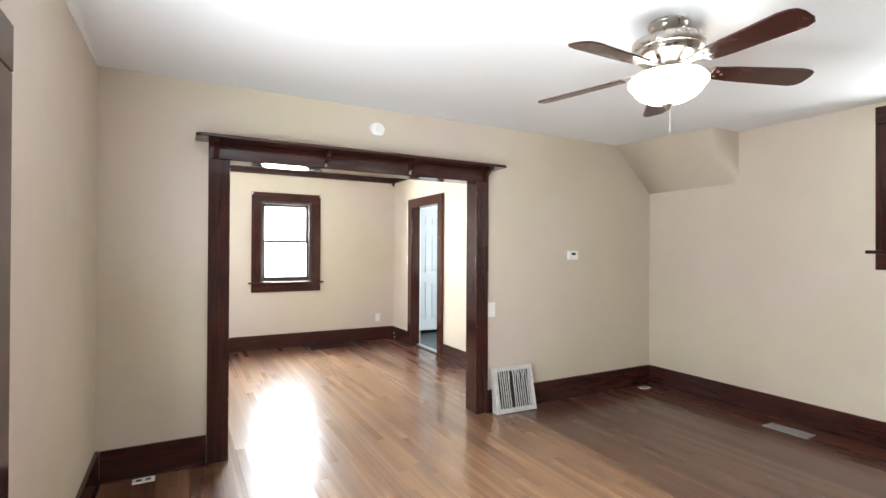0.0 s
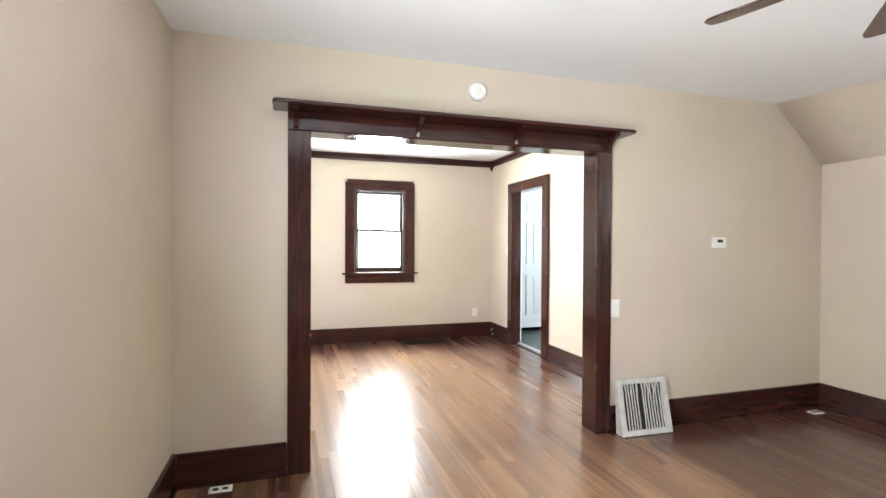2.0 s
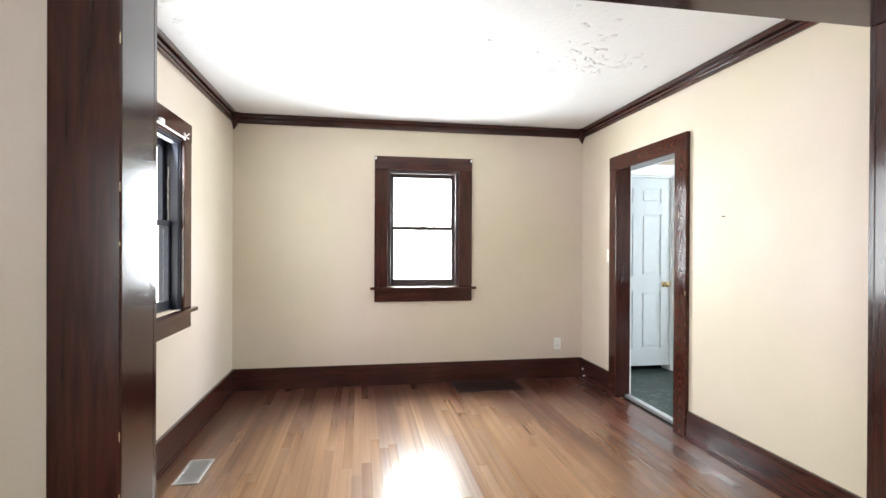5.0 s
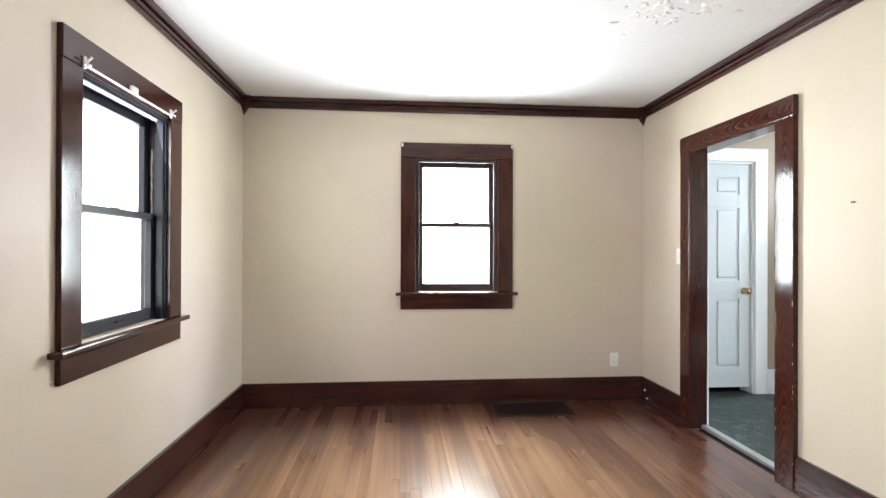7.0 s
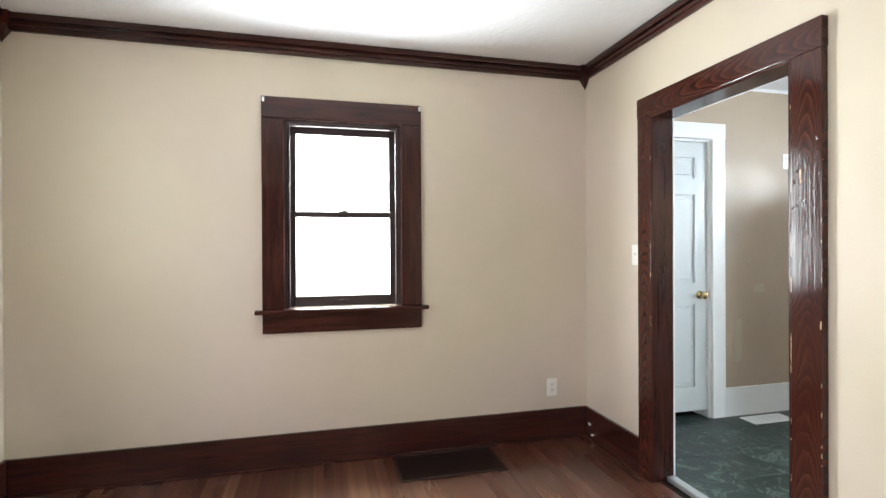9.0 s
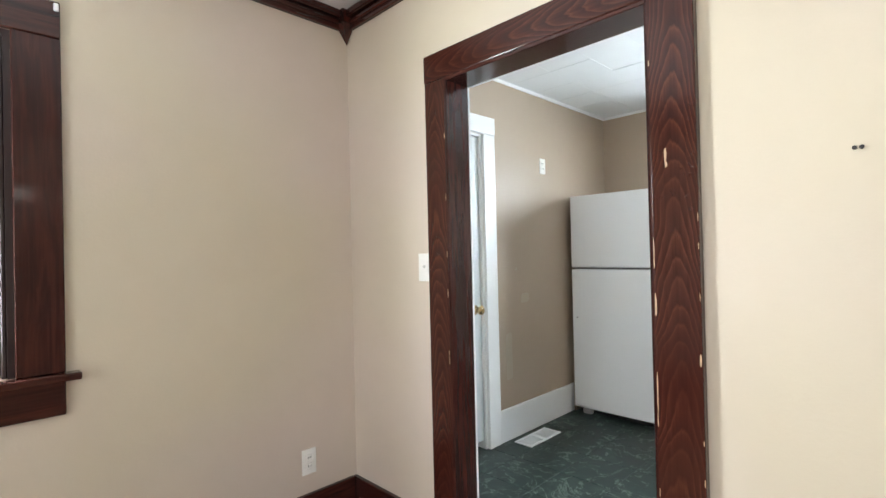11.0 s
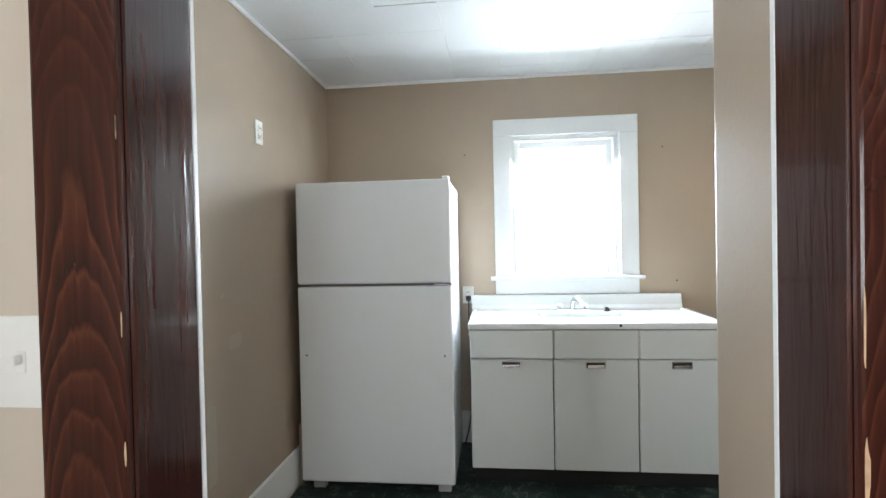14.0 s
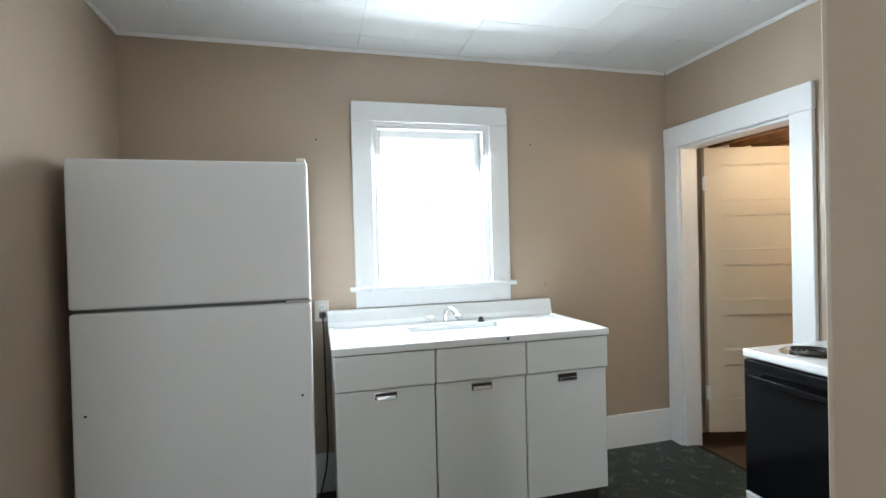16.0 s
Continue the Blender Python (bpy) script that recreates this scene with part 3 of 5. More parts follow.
# ---- windows ----
def sash_window(name, face, thick, o0, o1, i0, i1, stool, head, top, apron, meet, woods, sash_mat, label, watts, stool_over=0.04, sill_d=0.055, recess=0.05, tint=(0.87, 0.945, 1.0), lamp_depth=0.06, tilt=0.07):
    """Double-hung window: casing, stool, apron, jamb liner, two sashes with panes; u outer o0..o1, opening i0..i1."""
    along, up = woods
    w = thing(name, face.point((o0 + o1) / 2, 0, apron), label, "window", kind="structure")
    box_part("casing", up, w, face.box(o0, i0, 0, 0.022, stool, head), face.box(i1, o1, 0, 0.022, stool, head), bevel=0.003)
    box_part("head_casing", along, w, face.box(o0, o1, 0, 0.024, head + 0.0005, top), bevel=0.003)
    box_part("stool", along, w, face.box(o0 - stool_over, o1 + stool_over, 0, sill_d, stool - 0.026, stool - 0.0005), face.box(i0 + 0.001, i1 - 0.001, -0.11, 0.002, stool - 0.025, stool - 0.001), bevel=0.006, segments=2)
    box_part("apron", along, w, face.box(o0, o1, 0, 0.02, apron, stool - 0.0265), bevel=0.003)
    t = 0.018
    box_part("jamb", sash_mat, w, face.box(i0, i0 + t, -thick + 0.01, 0.001, stool, head), face.box(i1 - t, i1, -thick + 0.01, 0.001, stool, head), face.box(i0 + t, i1 - t, -thick + 0.01, 0.001, head - t, head),
             face.box(i0 + t, i1 - t, -thick + 0.01, -0.111, stool - 0.02, stool + 0.006))
    s = 0.013
    box_part("stop", sash_mat, w, face.box(i0 + t, i0 + t + s, -recess + 0.004, -0.006, stool, head - t), face.box(i1 - t - s, i1 - t, -recess + 0.004, -0.006, stool, head - t), face.box(i0 + t + s, i1 - t - s, -recess + 0.004, -0.006, head - t - s, head - t), bevel=0.003)
    a, b, r = i0 + t + 0.002, i1 - t - 0.002, 0.042
    for label_s, z0, z1, d1, low in (("upper_sash", meet - 0.016, head - t - 0.002, -recess - 0.036, 0.034), ("lower_sash", stool + 0.004, meet + 0.018, -recess, 0.062)):
        d0 = d1 - 0.034
        lowr, topr = (low, 0.034) if label_s == "lower_sash" else (0.030, 0.044)
        sash = box_part(label_s, sash_mat, w, face.box(a, a + r, d0, d1, z0, z1), face.box(b - r, b, d0, d1, z0, z1), face.box(a + r, b - r, d0, d1, z0, z0 + lowr), face.box(a + r, b - r, d0, d1, z1 - topr, z1), bevel=0.003)
        pane = box_part("pane", GLASS, sash, face.box(a + r, b - r, (d0 + d1) / 2 - 0.002, (d0 + d1) / 2 + 0.002, z0 + lowr, z1 - topr))
        pane.matrix_parent_inverse = Matrix.Identity(4)
        pane.visible_shadow = False
    # sash pulley and frayed cord in the track of the lower sash
    d = -recess - 0.020
    for u0, u1 in ((i0 + t, i0 + t + 0.004), (i1 - t - 0.004, i1 - t)):
        zp = head - 0.145
        box_part("pulley", IRON, w, face.box(u0, u1, d - 0.010, d + 0.010, zp - 0.030, zp + 0.030), bevel=0.0018)
        if sash_mat is not WHITE and recess > 0.03:
            rc = random.Random(name)
            zc, pieces = meet + 0.02, []
            while zc < zp - 0.035:
                hz, off = rc.uniform(0.012, 0.03), rc.uniform(-0.0022, 0.0022)
                pieces.append(face.box(u0, u1, d - 0.004 + off, d + 0.003 + off + rc.uniform(0, 0.002), zc, min(zc + hz, zp - 0.03)))
                zc += hz + 0.0008
            box_part("sash_cord", CORD, w, *pieces, bevel=0.001)
            box_part("cord_slot", BLACK, w, face.box(u0 + 0.001, u1 - 0.001, d - 0.010, d - 0.0065, meet + 0.02, zp - 0.031), face.box(u0 + 0.001, u1 - 0.001, d + 0.0075, d + 0.010, meet + 0.02, zp - 0.031))
    m = (a + b) / 2
    box_part("sash_lock", NICKEL, w, face.box(m - 0.028, m + 0.028, -recess - 0.022, -recess + 0.0, meet + 0.0185, meet + 0.026), face.box(m - 0.006, m + 0.020, -recess - 0.014, -recess + 0.006, meet + 0.0265, meet + 0.036), bevel=0.002)
    box_part("sash_lift", sash_mat, w, face.box(m - 0.03, m + 0.03, -recess + 0.0005, -recess + 0.016, stool + 0.034, stool + 0.044), bevel=0.003)
    if watts:
        window_light(face.point((i0 + i1) / 2, lamp_depth, (stool + head) / 2), face.point((i0 + i1) / 2, lamp_depth + 1, (stool + head) / 2 - tilt), i1 - i0 - 2 * t, head - stool - 0.03, watts, tint)
        bm = bmesh.new()
        m, far = (i0 + i1) / 2, -thick - 0.7
        reach = {"window_2": 4.2, "window_4": 4.2, "window_5": 1.1}.get(name, 2.0)
        ring = [bm.verts.new(face.point(m + su * reach, far, 1.45 + sz * 1.9)) for su, sz in ((-1, -1), (1, -1), (1, 1), (-1, 1))]
        bm.faces.new(ring)
        tagged(mesh_object("backdrop", bm, BACKDROP), "plain white overcast brightness outside the window", "backdrop", kind="structure")
    return w


XZ, YZ = (WOOD["x"], WOOD["z"]), (WOOD["y"], WOOD["z"])
sash_window("window_1", DIN_FAR, 0.135, 1.066, 2.007, 1.19, 1.88, 0.928, 2.045, 2.168, 0.787, 1.488, XZ, SASHWOOD, "dark stained wooden double-hung sash window, bright outside", LIGHT_FAR, tint=(0.87, 0.94, 1.0), lamp_depth=-0.128, tilt=-0.12)
sash_window("window_2", DIN_LEFT, 0.135, 5.297, 6.285, 5.42, 6.155, 0.898, 1.99, 2.115, 0.766, 1.447, YZ, SASH, "dark stained wooden double-hung window with curtain clips", LIGHT_LEFT, tint=(0.87, 0.94, 1.0), tilt=-0.2)
sash_window("window_3", KIT_BACK, 0.2, 5.345, 6.27, 5.461, 6.156, 1.14, 2.065, 2.175, 1.022, 1.60, (WHITE, WHITE), WHITE, "white painted double-hung window above the sink", LIGHT_KITCHEN, 0.03, 0.05, 0.06, (0.78, 0.90, 1.0), -0.17, 0.6)
sash_window("window_4", LIV_LEFT, 0.135, 0.97, 2.10, 1.10, 1.97, 0.60, 1.85, 1.98, 0.48, 1.235, YZ, SASH, "tall dark stained double-hung window with dark sashes", LIGHT_LIVING, tilt=-0.3)
sash_window("window_5", LIV_RIGHT, 0.12, 1.06, 1.925, 1.18, 1.80, 1.39, 2.28, 2.405, 1.25, 1.86, YZ, SASH, "small high dark stained window below the ceiling", LIGHT_SMALL, 0.045, 0.06, 0.02)


# ---- cased opening between living and dining room ----
op = thing("door_1", (1.445, 3.8, 0), "wide dark stained cased opening with a bracketed shelf head", "door frame", kind="structure")
box_part("casing", WOOD["z"], op, LIV_FAR.box(0.366, 0.494, 0, 0.022, 0, 1.953), LIV_FAR.box(2.396, 2.512, 0, 0.022, 0, 1.953), bevel=0.004, segments=2)
back = Face("x", 3.96, 1)
box_part("back_casing", WOOD["z"], op, back.box(0.37, 0.488, 0, 0.02, 0, 1.953), back.box(2.402, 2.52, 0, 0.02, 0, 1.953), bevel=0.003)
box_part("back_head", WOOD["x"], op, back.box(0.37, 2.52, 0, 0.022, 1.9535, 2.09), bevel=0.003)
box_part("jamb", WOOD["z"], op, (0.47, 0.489, 3.8005, 3.9605, 0, 1.95), (2.401, 2.42, 3.8005, 3.9605, 0, 1.95), bevel=0.003)
box_part("head_jamb", dark_wood("x", 0.12), op, (0.47, 2.42, 3.801, 3.9603, 1.9505, 1.972), bevel=0.002)
box_part("head_board", WOOD["x"], op, LIV_FAR.box(0.366, 2.512, 0, 0.026, 1.9535, 2.056), bevel=0.003)
box_part("moulding_strip", WOOD["x"], op, LIV_FAR.box(0.366, 2.512, 0, 0.034, 2.046, 2.0565), bevel=0.004, segments=2)
bm = bmesh.new()
r = 0.03
outline = [(0.288, 3.822), (0.288, 3.652)] + [(0.288 + r - r * math.cos(a), 3.652 - r * math.sin(a)) for a in (0.5, 1.0, math.pi / 2)] + \
          [(2.585 - r + r * math.sin(a), 3.652 - r * math.cos(a)) for a in (0, 0.6, 1.1)] + [(2.585, 3.652), (2.585, 3.822)]
add_prism(bm, outline, "z", 2.057, 2.078)
bmesh.ops.bevel(bm, geom=list(bm.edges), offset=0.004, segments=1, affect="EDGES")
mesh_object("shelf", bm, WOOD["x"], op)
for bx in (0.412, 1.118, 1.772, 2.462):
    bm = bmesh.new()
    prof = [(3.7955, 2.0565), (3.665, 2.0565), (3.668, 2.040), (3.700, 2.028), (3.735, 2.008), (3.758, 1.985), (3.766, 1.968), (3.780, 1.962), (3.7955, 1.966)]
    if 1 < bx < 2:
        prof = [(3.7955, 2.0565), (3.665, 2.0565), (3.668, 2.044), (3.700, 2.037), (3.735, 2.025), (3.758, 2.007), (3.766, 1.993), (3.780, 1.987), (3.7955, 1.990)]
    add_prism(bm, prof, "x", bx - 0.014, bx + 0.014)
    bmesh.ops.bevel(bm, geom=list(bm.edges), offset=0.002, segments=1, affect="EDGES")
    mesh_object("bracket", bm, WOOD["z"], op)
    if 1 < bx < 2:  # a bent metal cup hook left under the bracket's toe
        bm = bmesh.new()
        add_lathe(bm, [(0.0065, 1.9875), (0.0065, 1.984), (0.003, 1.982), (0.003, 1.963)], (bx + 0.002, 3.778, 0), 10)
        add_box(bm, bx - 0.010, bx + 0.005, 3.7745, 3.7815, 1.959, 1.9655, bevel=0.002)
        add_box(bm, bx - 0.0125, bx - 0.0065, 3.7745, 3.7815, 1.9595, 1.982, bevel=0.002)
        mesh_object("cup_hook", bm, CHROME, op)

# ---- doorway to the kitchen ----
dk = thing("door_2", (3.2, 6.31, 0), "red-brown stained wooden door frame with dents and bare chips", "door frame", kind="structure")
box_part("casing", DOORWOOD["z"], dk, DIN_RIGHT.box(5.785, 5.907, 0, 0.03, 0, 1.997), DIN_RIGHT.box(6.713, 6.826, 0, 0.03, 0, 1.997), bevel=0.004, segments=2)
box_part("head_casing", DOORWOOD["y"], dk, DIN_RIGHT.box(5.783, 6.828, 0, 0.032, 1.9975, 2.110), bevel=0.004, segments=2)
box_part("jamb", JAMBWOOD, dk, (3.136, 3.272, 5.895, 5.912, 0, 2.0), (3.136, 3.272, 6.708, 6.725, 0, 2.0), bevel=0.002)
box_part("stop_bead", WOOD["z"], dk, (3.1375, 3.152, 5.9122, 5.917, 0.003, 1.985), (3.1375, 3.152, 6.703, 6.7078, 0.003, 1.985), bevel=0.002)
box_part("head_jamb", WOOD["y"], dk, (3.137, 3.272, 5.912, 6.708, 1.985, 2.004), bevel=0.002)
box_part("white_edge", WHITE, dk, (3.2725, 3.2845, 5.890, 5.9115, 0, 2.0), (3.2725, 3.2845, 6.7085, 6.73, 0, 2.0), (3.2725, 3.2845, 5.912, 6.708, 1.984, 2.01), bevel=0.002)
box_part("white_casing", WHITE, dk, (3.2853, 3.298, 6.7305, 6.83, 0, 2.01), (3.2853, 3.298, 5.842, 5.8895, 0, 2.01), (3.2853, 3.298, 5.842, 6.83, 2.0105, 2.11), bevel=0.002)
box_part("threshold", ALU, dk, (3.224, 3.274, 5.914, 6.706, 0.0, 0.029), bevel=0.008, segments=2)


def chips(parent, face, spots, seed):
    """Bare torn spots in the varnish: flat irregular flakes."""
    r2 = random.Random(seed)
    bm = bmesh.new()
    for u, z, w, h, d in spots:
        n = 9
        ring = []
        for k in range(n):
            a = 2 * math.pi * k / n
            s = r2.uniform(0.55, 1.0)
            ring.append(bm.verts.new(face.point(u + w * s * math.cos(a), d, z + h * s * math.sin(a))))
        bm.faces.new(ring)
    return mesh_object("bare_chip", bm, CHIP, parent)


chips(dk, DIN_RIGHT, [(5.866, 1.548, 0.0048, 0.030, 0.0304), (5.8645, 1.524, 0.004, 0.010, 0.0304), (5.902, 1.135, 0.0035, 0.045, 0.0304), (5.9035, 1.28, 0.0015, 0.05, 0.0304), (5.9035, 0.9, 0.0018, 0.09, 0.0304), (5.79, 1.0, 0.003, 0.02, 0.0304)], 3)
bm = bmesh.new()
r2 = random.Random(11)
for k in range(20):
    u, z, big = r2.uniform(5.795, 5.895), r2.gauss(1.50, 0.08), r2.uniform(0.5, 1.0)
    add_box(bm, 3.1338, 3.1362, u - 0.0045 * big, u + 0.0045 * big, z - 0.007 * big, z + 0.007 * big, bevel=0.0011, turn=Matrix.Rotation(r2.uniform(-0.9, 0.9), 4, "X") @ Matrix.Rotation(r2.uniform(-0.25, 0.25), 4, "Y"))
mesh_object("dent_rim", bm, DOORWOOD["z"], dk)

# ---- white panelled door in the kitchen's far side ----
wd = thing("door_3", (3.77, 7.42, 0), "closed bluish-white six-panel door with brass knob", "door", kind="structure")
box_part("casing", WHITE, wd, KIT_LEFT.box(4.168, 4.282, 0, 0.024, 0, 2.064), KIT_LEFT.box(3.29, 3.388, 0, 0.024, 0, 2.064), bevel=0.003)
box_part("head_casing", WHITE, wd, KIT_LEFT.box(3.29, 4.284, 0, 0.027, 2.0645, 2.178), bevel=0.003)
box_part("jamb", WHITE, wd, KIT_LEFT.box(4.150, 4.1675, -0.148, 0.003, 0, 2.062), KIT_LEFT.box(3.389, 3.405, -0.148, 0.003, 0, 2.062), KIT_LEFT.box(3.405, 4.150, -0.148, 0.003, 2.046, 2.062))


def panel_door(parent, face_box, u0, u1, z0, z1, panels, mat, thick=0.038, name="slab", raised=True):
    """A slab with panels: a frame, sunk fields and, where raised, bevelled centres; face_box maps (u, d, z) boxes."""
    bm = bmesh.new()
    us = sorted({u0, u1, *[p[0] for p in panels], *[p[1] for p in panels]})
    zs = sorted({z0, z1, *[p[2] for p in panels], *[p[3] for p in panels]})
    for i in range(len(us) - 1):
        for j in range(len(zs) - 1):
            cu, cz = (us[i] + us[i + 1]) / 2, (zs[j] + zs[j + 1]) / 2
            if not any(p[0] < cu < p[1] and p[2] < cz < p[3] for p in panels):
                add_box(bm, *face_box(us[i], us[i + 1], -thick, 0, zs[j], zs[j + 1]))
    bmesh.ops.remove_doubles(bm, verts=bm.verts, dist=1e-5)
    for p in panels:
        add_box(bm, *face_box(p[0], p[1], -thick + 0.004, -0.011, p[2], p[3]))
        q = 0.022
        if not raised:  # a sloped sticking bead along the foot and head of the sunk field
            for za, zb in ((p[2], p[2] + 0.012), (p[3] - 0.012, p[3])):
                add_box(bm, *face_box(p[0], p[1], -0.0115, -0.005, za, zb), bevel=0.003)
            continue
        add_box(bm, *face_box(p[0] + q, p[1] - q, -0.012, -0.003, p[2] + q, p[3] - q), bevel=0.006)
    return mesh_object(name, bm, mat, parent)


d_face = Face("x", 7.422, -1)
pn = []
for a, b in ((3.50, 3.725), (3.82, 4.045)):
    pn += [(a, b, 1.78, 1.93), (a, b, 1.02, 1.66), (a, b, 0.26, 0.86)]
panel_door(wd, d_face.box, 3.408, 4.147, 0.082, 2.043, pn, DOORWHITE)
bm = bmesh.new()
add_lathe(bm, [(0.030, 0.0), (0.030, -0.006), (0.012, -0.010), (0.011, -0.030), (0.020, -0.036), (0.028, -0.048), (0.027, -0.060), (0.016, -0.068), (0.003, -0.070)], (4.085, 7.421, 0.928), 24, "y")
mesh_object("knob", bm, BRASS, wd, True)
box_part("strike", BRASS, wd, (4.1485, 4.1497, 7.410, 7.420, 0.90, 0.955))
# unseen box added behind the door to keep its bottom gap dark
for nm, b in (("wall_closet_back", (3.28, 4.28, 8.05, 8.1, -0.1, 2.2)), ("wall_closet_side", (3.28, 3.33, 7.56, 8.05, -0.1, 2.2)), ("wall_closet_side", (4.23, 4.28, 7.56, 8.05, -0.1, 2.2)), ("ceiling_closet", (3.28, 4.28, 7.56, 8.1, 2.2, 2.25)), ("floor_closet", (3.33, 4.23, 7.501, 8.05, -0.1, 0.019))):
    bm = bmesh.new()
    add_box(bm, *b)
    tagged(mesh_object(nm, bm, SUBFLOOR if nm[0] == "f" else KWALL), "unseen enclosure added to darken the gap under the white door", nm.split("_")[0], kind="structure")

# ---- basement doorway with an open five-panel door ----
bd = thing("door_4", (5.33, 4.2, 0), "white door frame with an open cream five-panel basement door", "door", kind="structure")
box_part("casing", WHITE, bd, KIT_RIGHT.box(4.868, 4.982, 0, 0.024, 0, 1.9535), KIT_RIGHT.box(5.746, 5.858, 0, 0.024, 0, 1.9535), bevel=0.003)
box_part("head_casing", WHITE, bd, KIT_RIGHT.box(4.864, 5.860, 0, 0.028, 1.954, 2.084), bevel=0.003)
box_part("jamb", WHITE, bd, KIT_RIGHT.box(4.9805, 4.995, -0.12, 0.002, 0, 1.9525), KIT_RIGHT.box(5.733, 5.7475, -0.12, 0.002, 0, 1.9525), KIT_RIGHT.box(4.995, 5.733, -0.12, 0.002, 1.939, 1.9525))
leaf = thing("basement_door_leaf", (5.725, 4.03, 0), "open cream painted five-panel wooden door", "door")


def leaf_box(u0, u1, d0, d1, z0, z1):
    return (u0, u1, -d1, -d0, z0, z1)


pl = [(0.11, 0.61, z, z + 0.235) for z in (0.29, 0.615, 0.940, 1.265, 1.590)]
slab = panel_door(leaf, leaf_box, 0.0, 0.72, 0.085, 1.935, pl, CREAM, raised=False)
slab.matrix_parent_inverse = Matrix.Identity(4)
for hz in (0.30, 1.66):
    h = box_part("hinge", WHITE, leaf, (-0.012, 0.016, -0.002, 0.008, hz, hz + 0.09))
    h.matrix_parent_inverse = Matrix.Identity(4)
leaf.matrix_basis = pose(5.725, 4.03, 0.01, 0, 0, 180 + 75)

# stairwell behind the basement door
for nm, b, mat, lb in (("wall_stair_side", (5.95, 6.05, 2.9, 4.2, -0.4, 2.5), CREAM, "cream painted stairwell wall"), ("wall_stair_back", (4.62, 6.05, 2.82, 2.9, -0.4, 2.5), CREAM, "cream painted stairwell end wall"),
                       ("floor_landing", (4.70, 5.95, 2.9, 4.115, -0.12, -0.01), plain("worn_brown_boards", (0.11, 0.06, 0.035), 0.6, 0, 0.3, 9), "bare worn wooden stair landing")):
    bm = bmesh.new()
    add_box(bm, *b)
    tagged(mesh_object(nm, bm, mat), lb, nm.split("_")[0], kind="structure")
bm = bmesh.new()
add_box(bm, 4.65, 6.0, 2.85, 4.07, 2.16, 2.22)
for k in range(6):
    y = 2.98 + k * 0.19
    add_box(bm, 4.66, 5.98, y, y + 0.045, 1.995, 2.159, bevel=0.003)
for k in range(7):
    x = 4.75 + k * 0.19
    add_box(bm, x, x + 0.15, 2.88, 4.06, 2.146, 2.1605)
tagged(mesh_object("ceiling_stair", bm, RAWWOOD), "raw pine boards and rafters over the stairwell", "ceiling", kind="structure")
bulb = thing("stair_lamp", (5.02, 3.5725, 1.995), "bare warm bulb in a porcelain holder under the rafters", "lamp")
bm = bmesh.new()
add_lathe(bm, [(0.045, 1.9945), (0.045, 1.980), (0.028, 1.965), (0.024, 1.935)], (5.02, 3.5725, 0), 20)
mesh_object("holder", bm, PLATE, bulb, True)
bm = bmesh.new()
add_lathe(bm, [(0.013, 1.9345), (0.016, 1.920), (0.029, 1.895), (0.031, 1.875), (0.022, 1.855), (0.004, 1.846)], (5.02, 3.5725, 0), 20)
mesh_object("bulb", bm, glowing("warm_bulb", (1.0, 0.78, 0.53), 330.0), bulb, True)


# ---- small wall fittings ----
def cover_plate(name, face, u, z, label, sort, w=0.072, h=0.116):
    e = thing(name, face.point(u, 0, z), label, "outlet" if sort == "outlet" else "switch", kind="")
    box_part("plate", PLATE, e, face.box(u - w / 2, u + w / 2, 0, 0.006, z - h / 2, z + h / 2), bevel=0.0025, segments=2)
    if sort == "outlet":
        for dz in (0.02, -0.02):
            box_part("socket", PLATE, e, face.box(u - 0.016, u + 0.016, 0.0055, 0.0085, z + dz - 0.014, z + dz + 0.014), bevel=0.004, segments=2)
            box_part("slot", BLACK, e, *[face.box(u + s - 0.0015, u + s + 0.0015, 0.008, 0.0089, z + dz - 0.004, z + dz + 0.005) for s in (-0.006, 0.006)])
    else:
        box_part("toggle_frame", PLATE, e, face.box(u - 0.008, u + 0.008, 0.0055, 0.0075, z - 0.014, z + 0.014), bevel=0.001)
        box_part("toggle", PLATE, e, face.box(u - 0.004, u + 0.004, 0.007, 0.017, z - 0.002, z + 0.010), bevel=0.0015)
    return e


cover_plate("wall_outlet", DIN_FAR, 2.901, 0.341, "white duplex outlet on the beige wall above the baseboard", "outlet")
cover_plate("light_switch", DIN_RIGHT, 6.876, 1.237, "ivory toggle switch on the beige wall beside the doorway", "switch", 0.078, 0.118)
cover_plate("light_switch", LIV_FAR, 2.556, 0.868, "ivory switch plate on the beige wall beside the opening", "switch", 0.08, 0.125)
cover_plate("wall_outlet", KIT_LEFT, 4.868, 1.93, "ivory clock outlet high on the tan wall", "outlet", 0.07, 0.115)
cover_plate("wall_outlet", KIT_BACK, 6.455, 1.018, "white outlet on the tan wall above the counter", "outlet", 0.075, 0.115)
for nm, fc, u, z in (("nail", DIN_RIGHT, 5.46, 1.506), ("nail", DIN_RIGHT, 5.472, 1.506), ("nail", KIT_BACK, 6.46, 1.955), ("nail", KIT_BACK, 5.19, 1.96), ("nail", KIT_BACK, 5.11, 1.10)):
    bm = bmesh.new()
    add_lathe(bm, [(0.002, -0.004), (0.002, 0.008), (0.005, 0.0085), (0.004, 0.0105)], (0, 0, 0), 10, "x" if fc.along == "y" else "y")
    ob = mesh_object(nm, bm, IRON)
    ob.location = fc.point(u, 0, z)
    ob.rotation_euler = (0, 0, math.pi if fc.sign < 0 else 0)
    tagged(ob, "small dark nail in the painted wall", "nail")

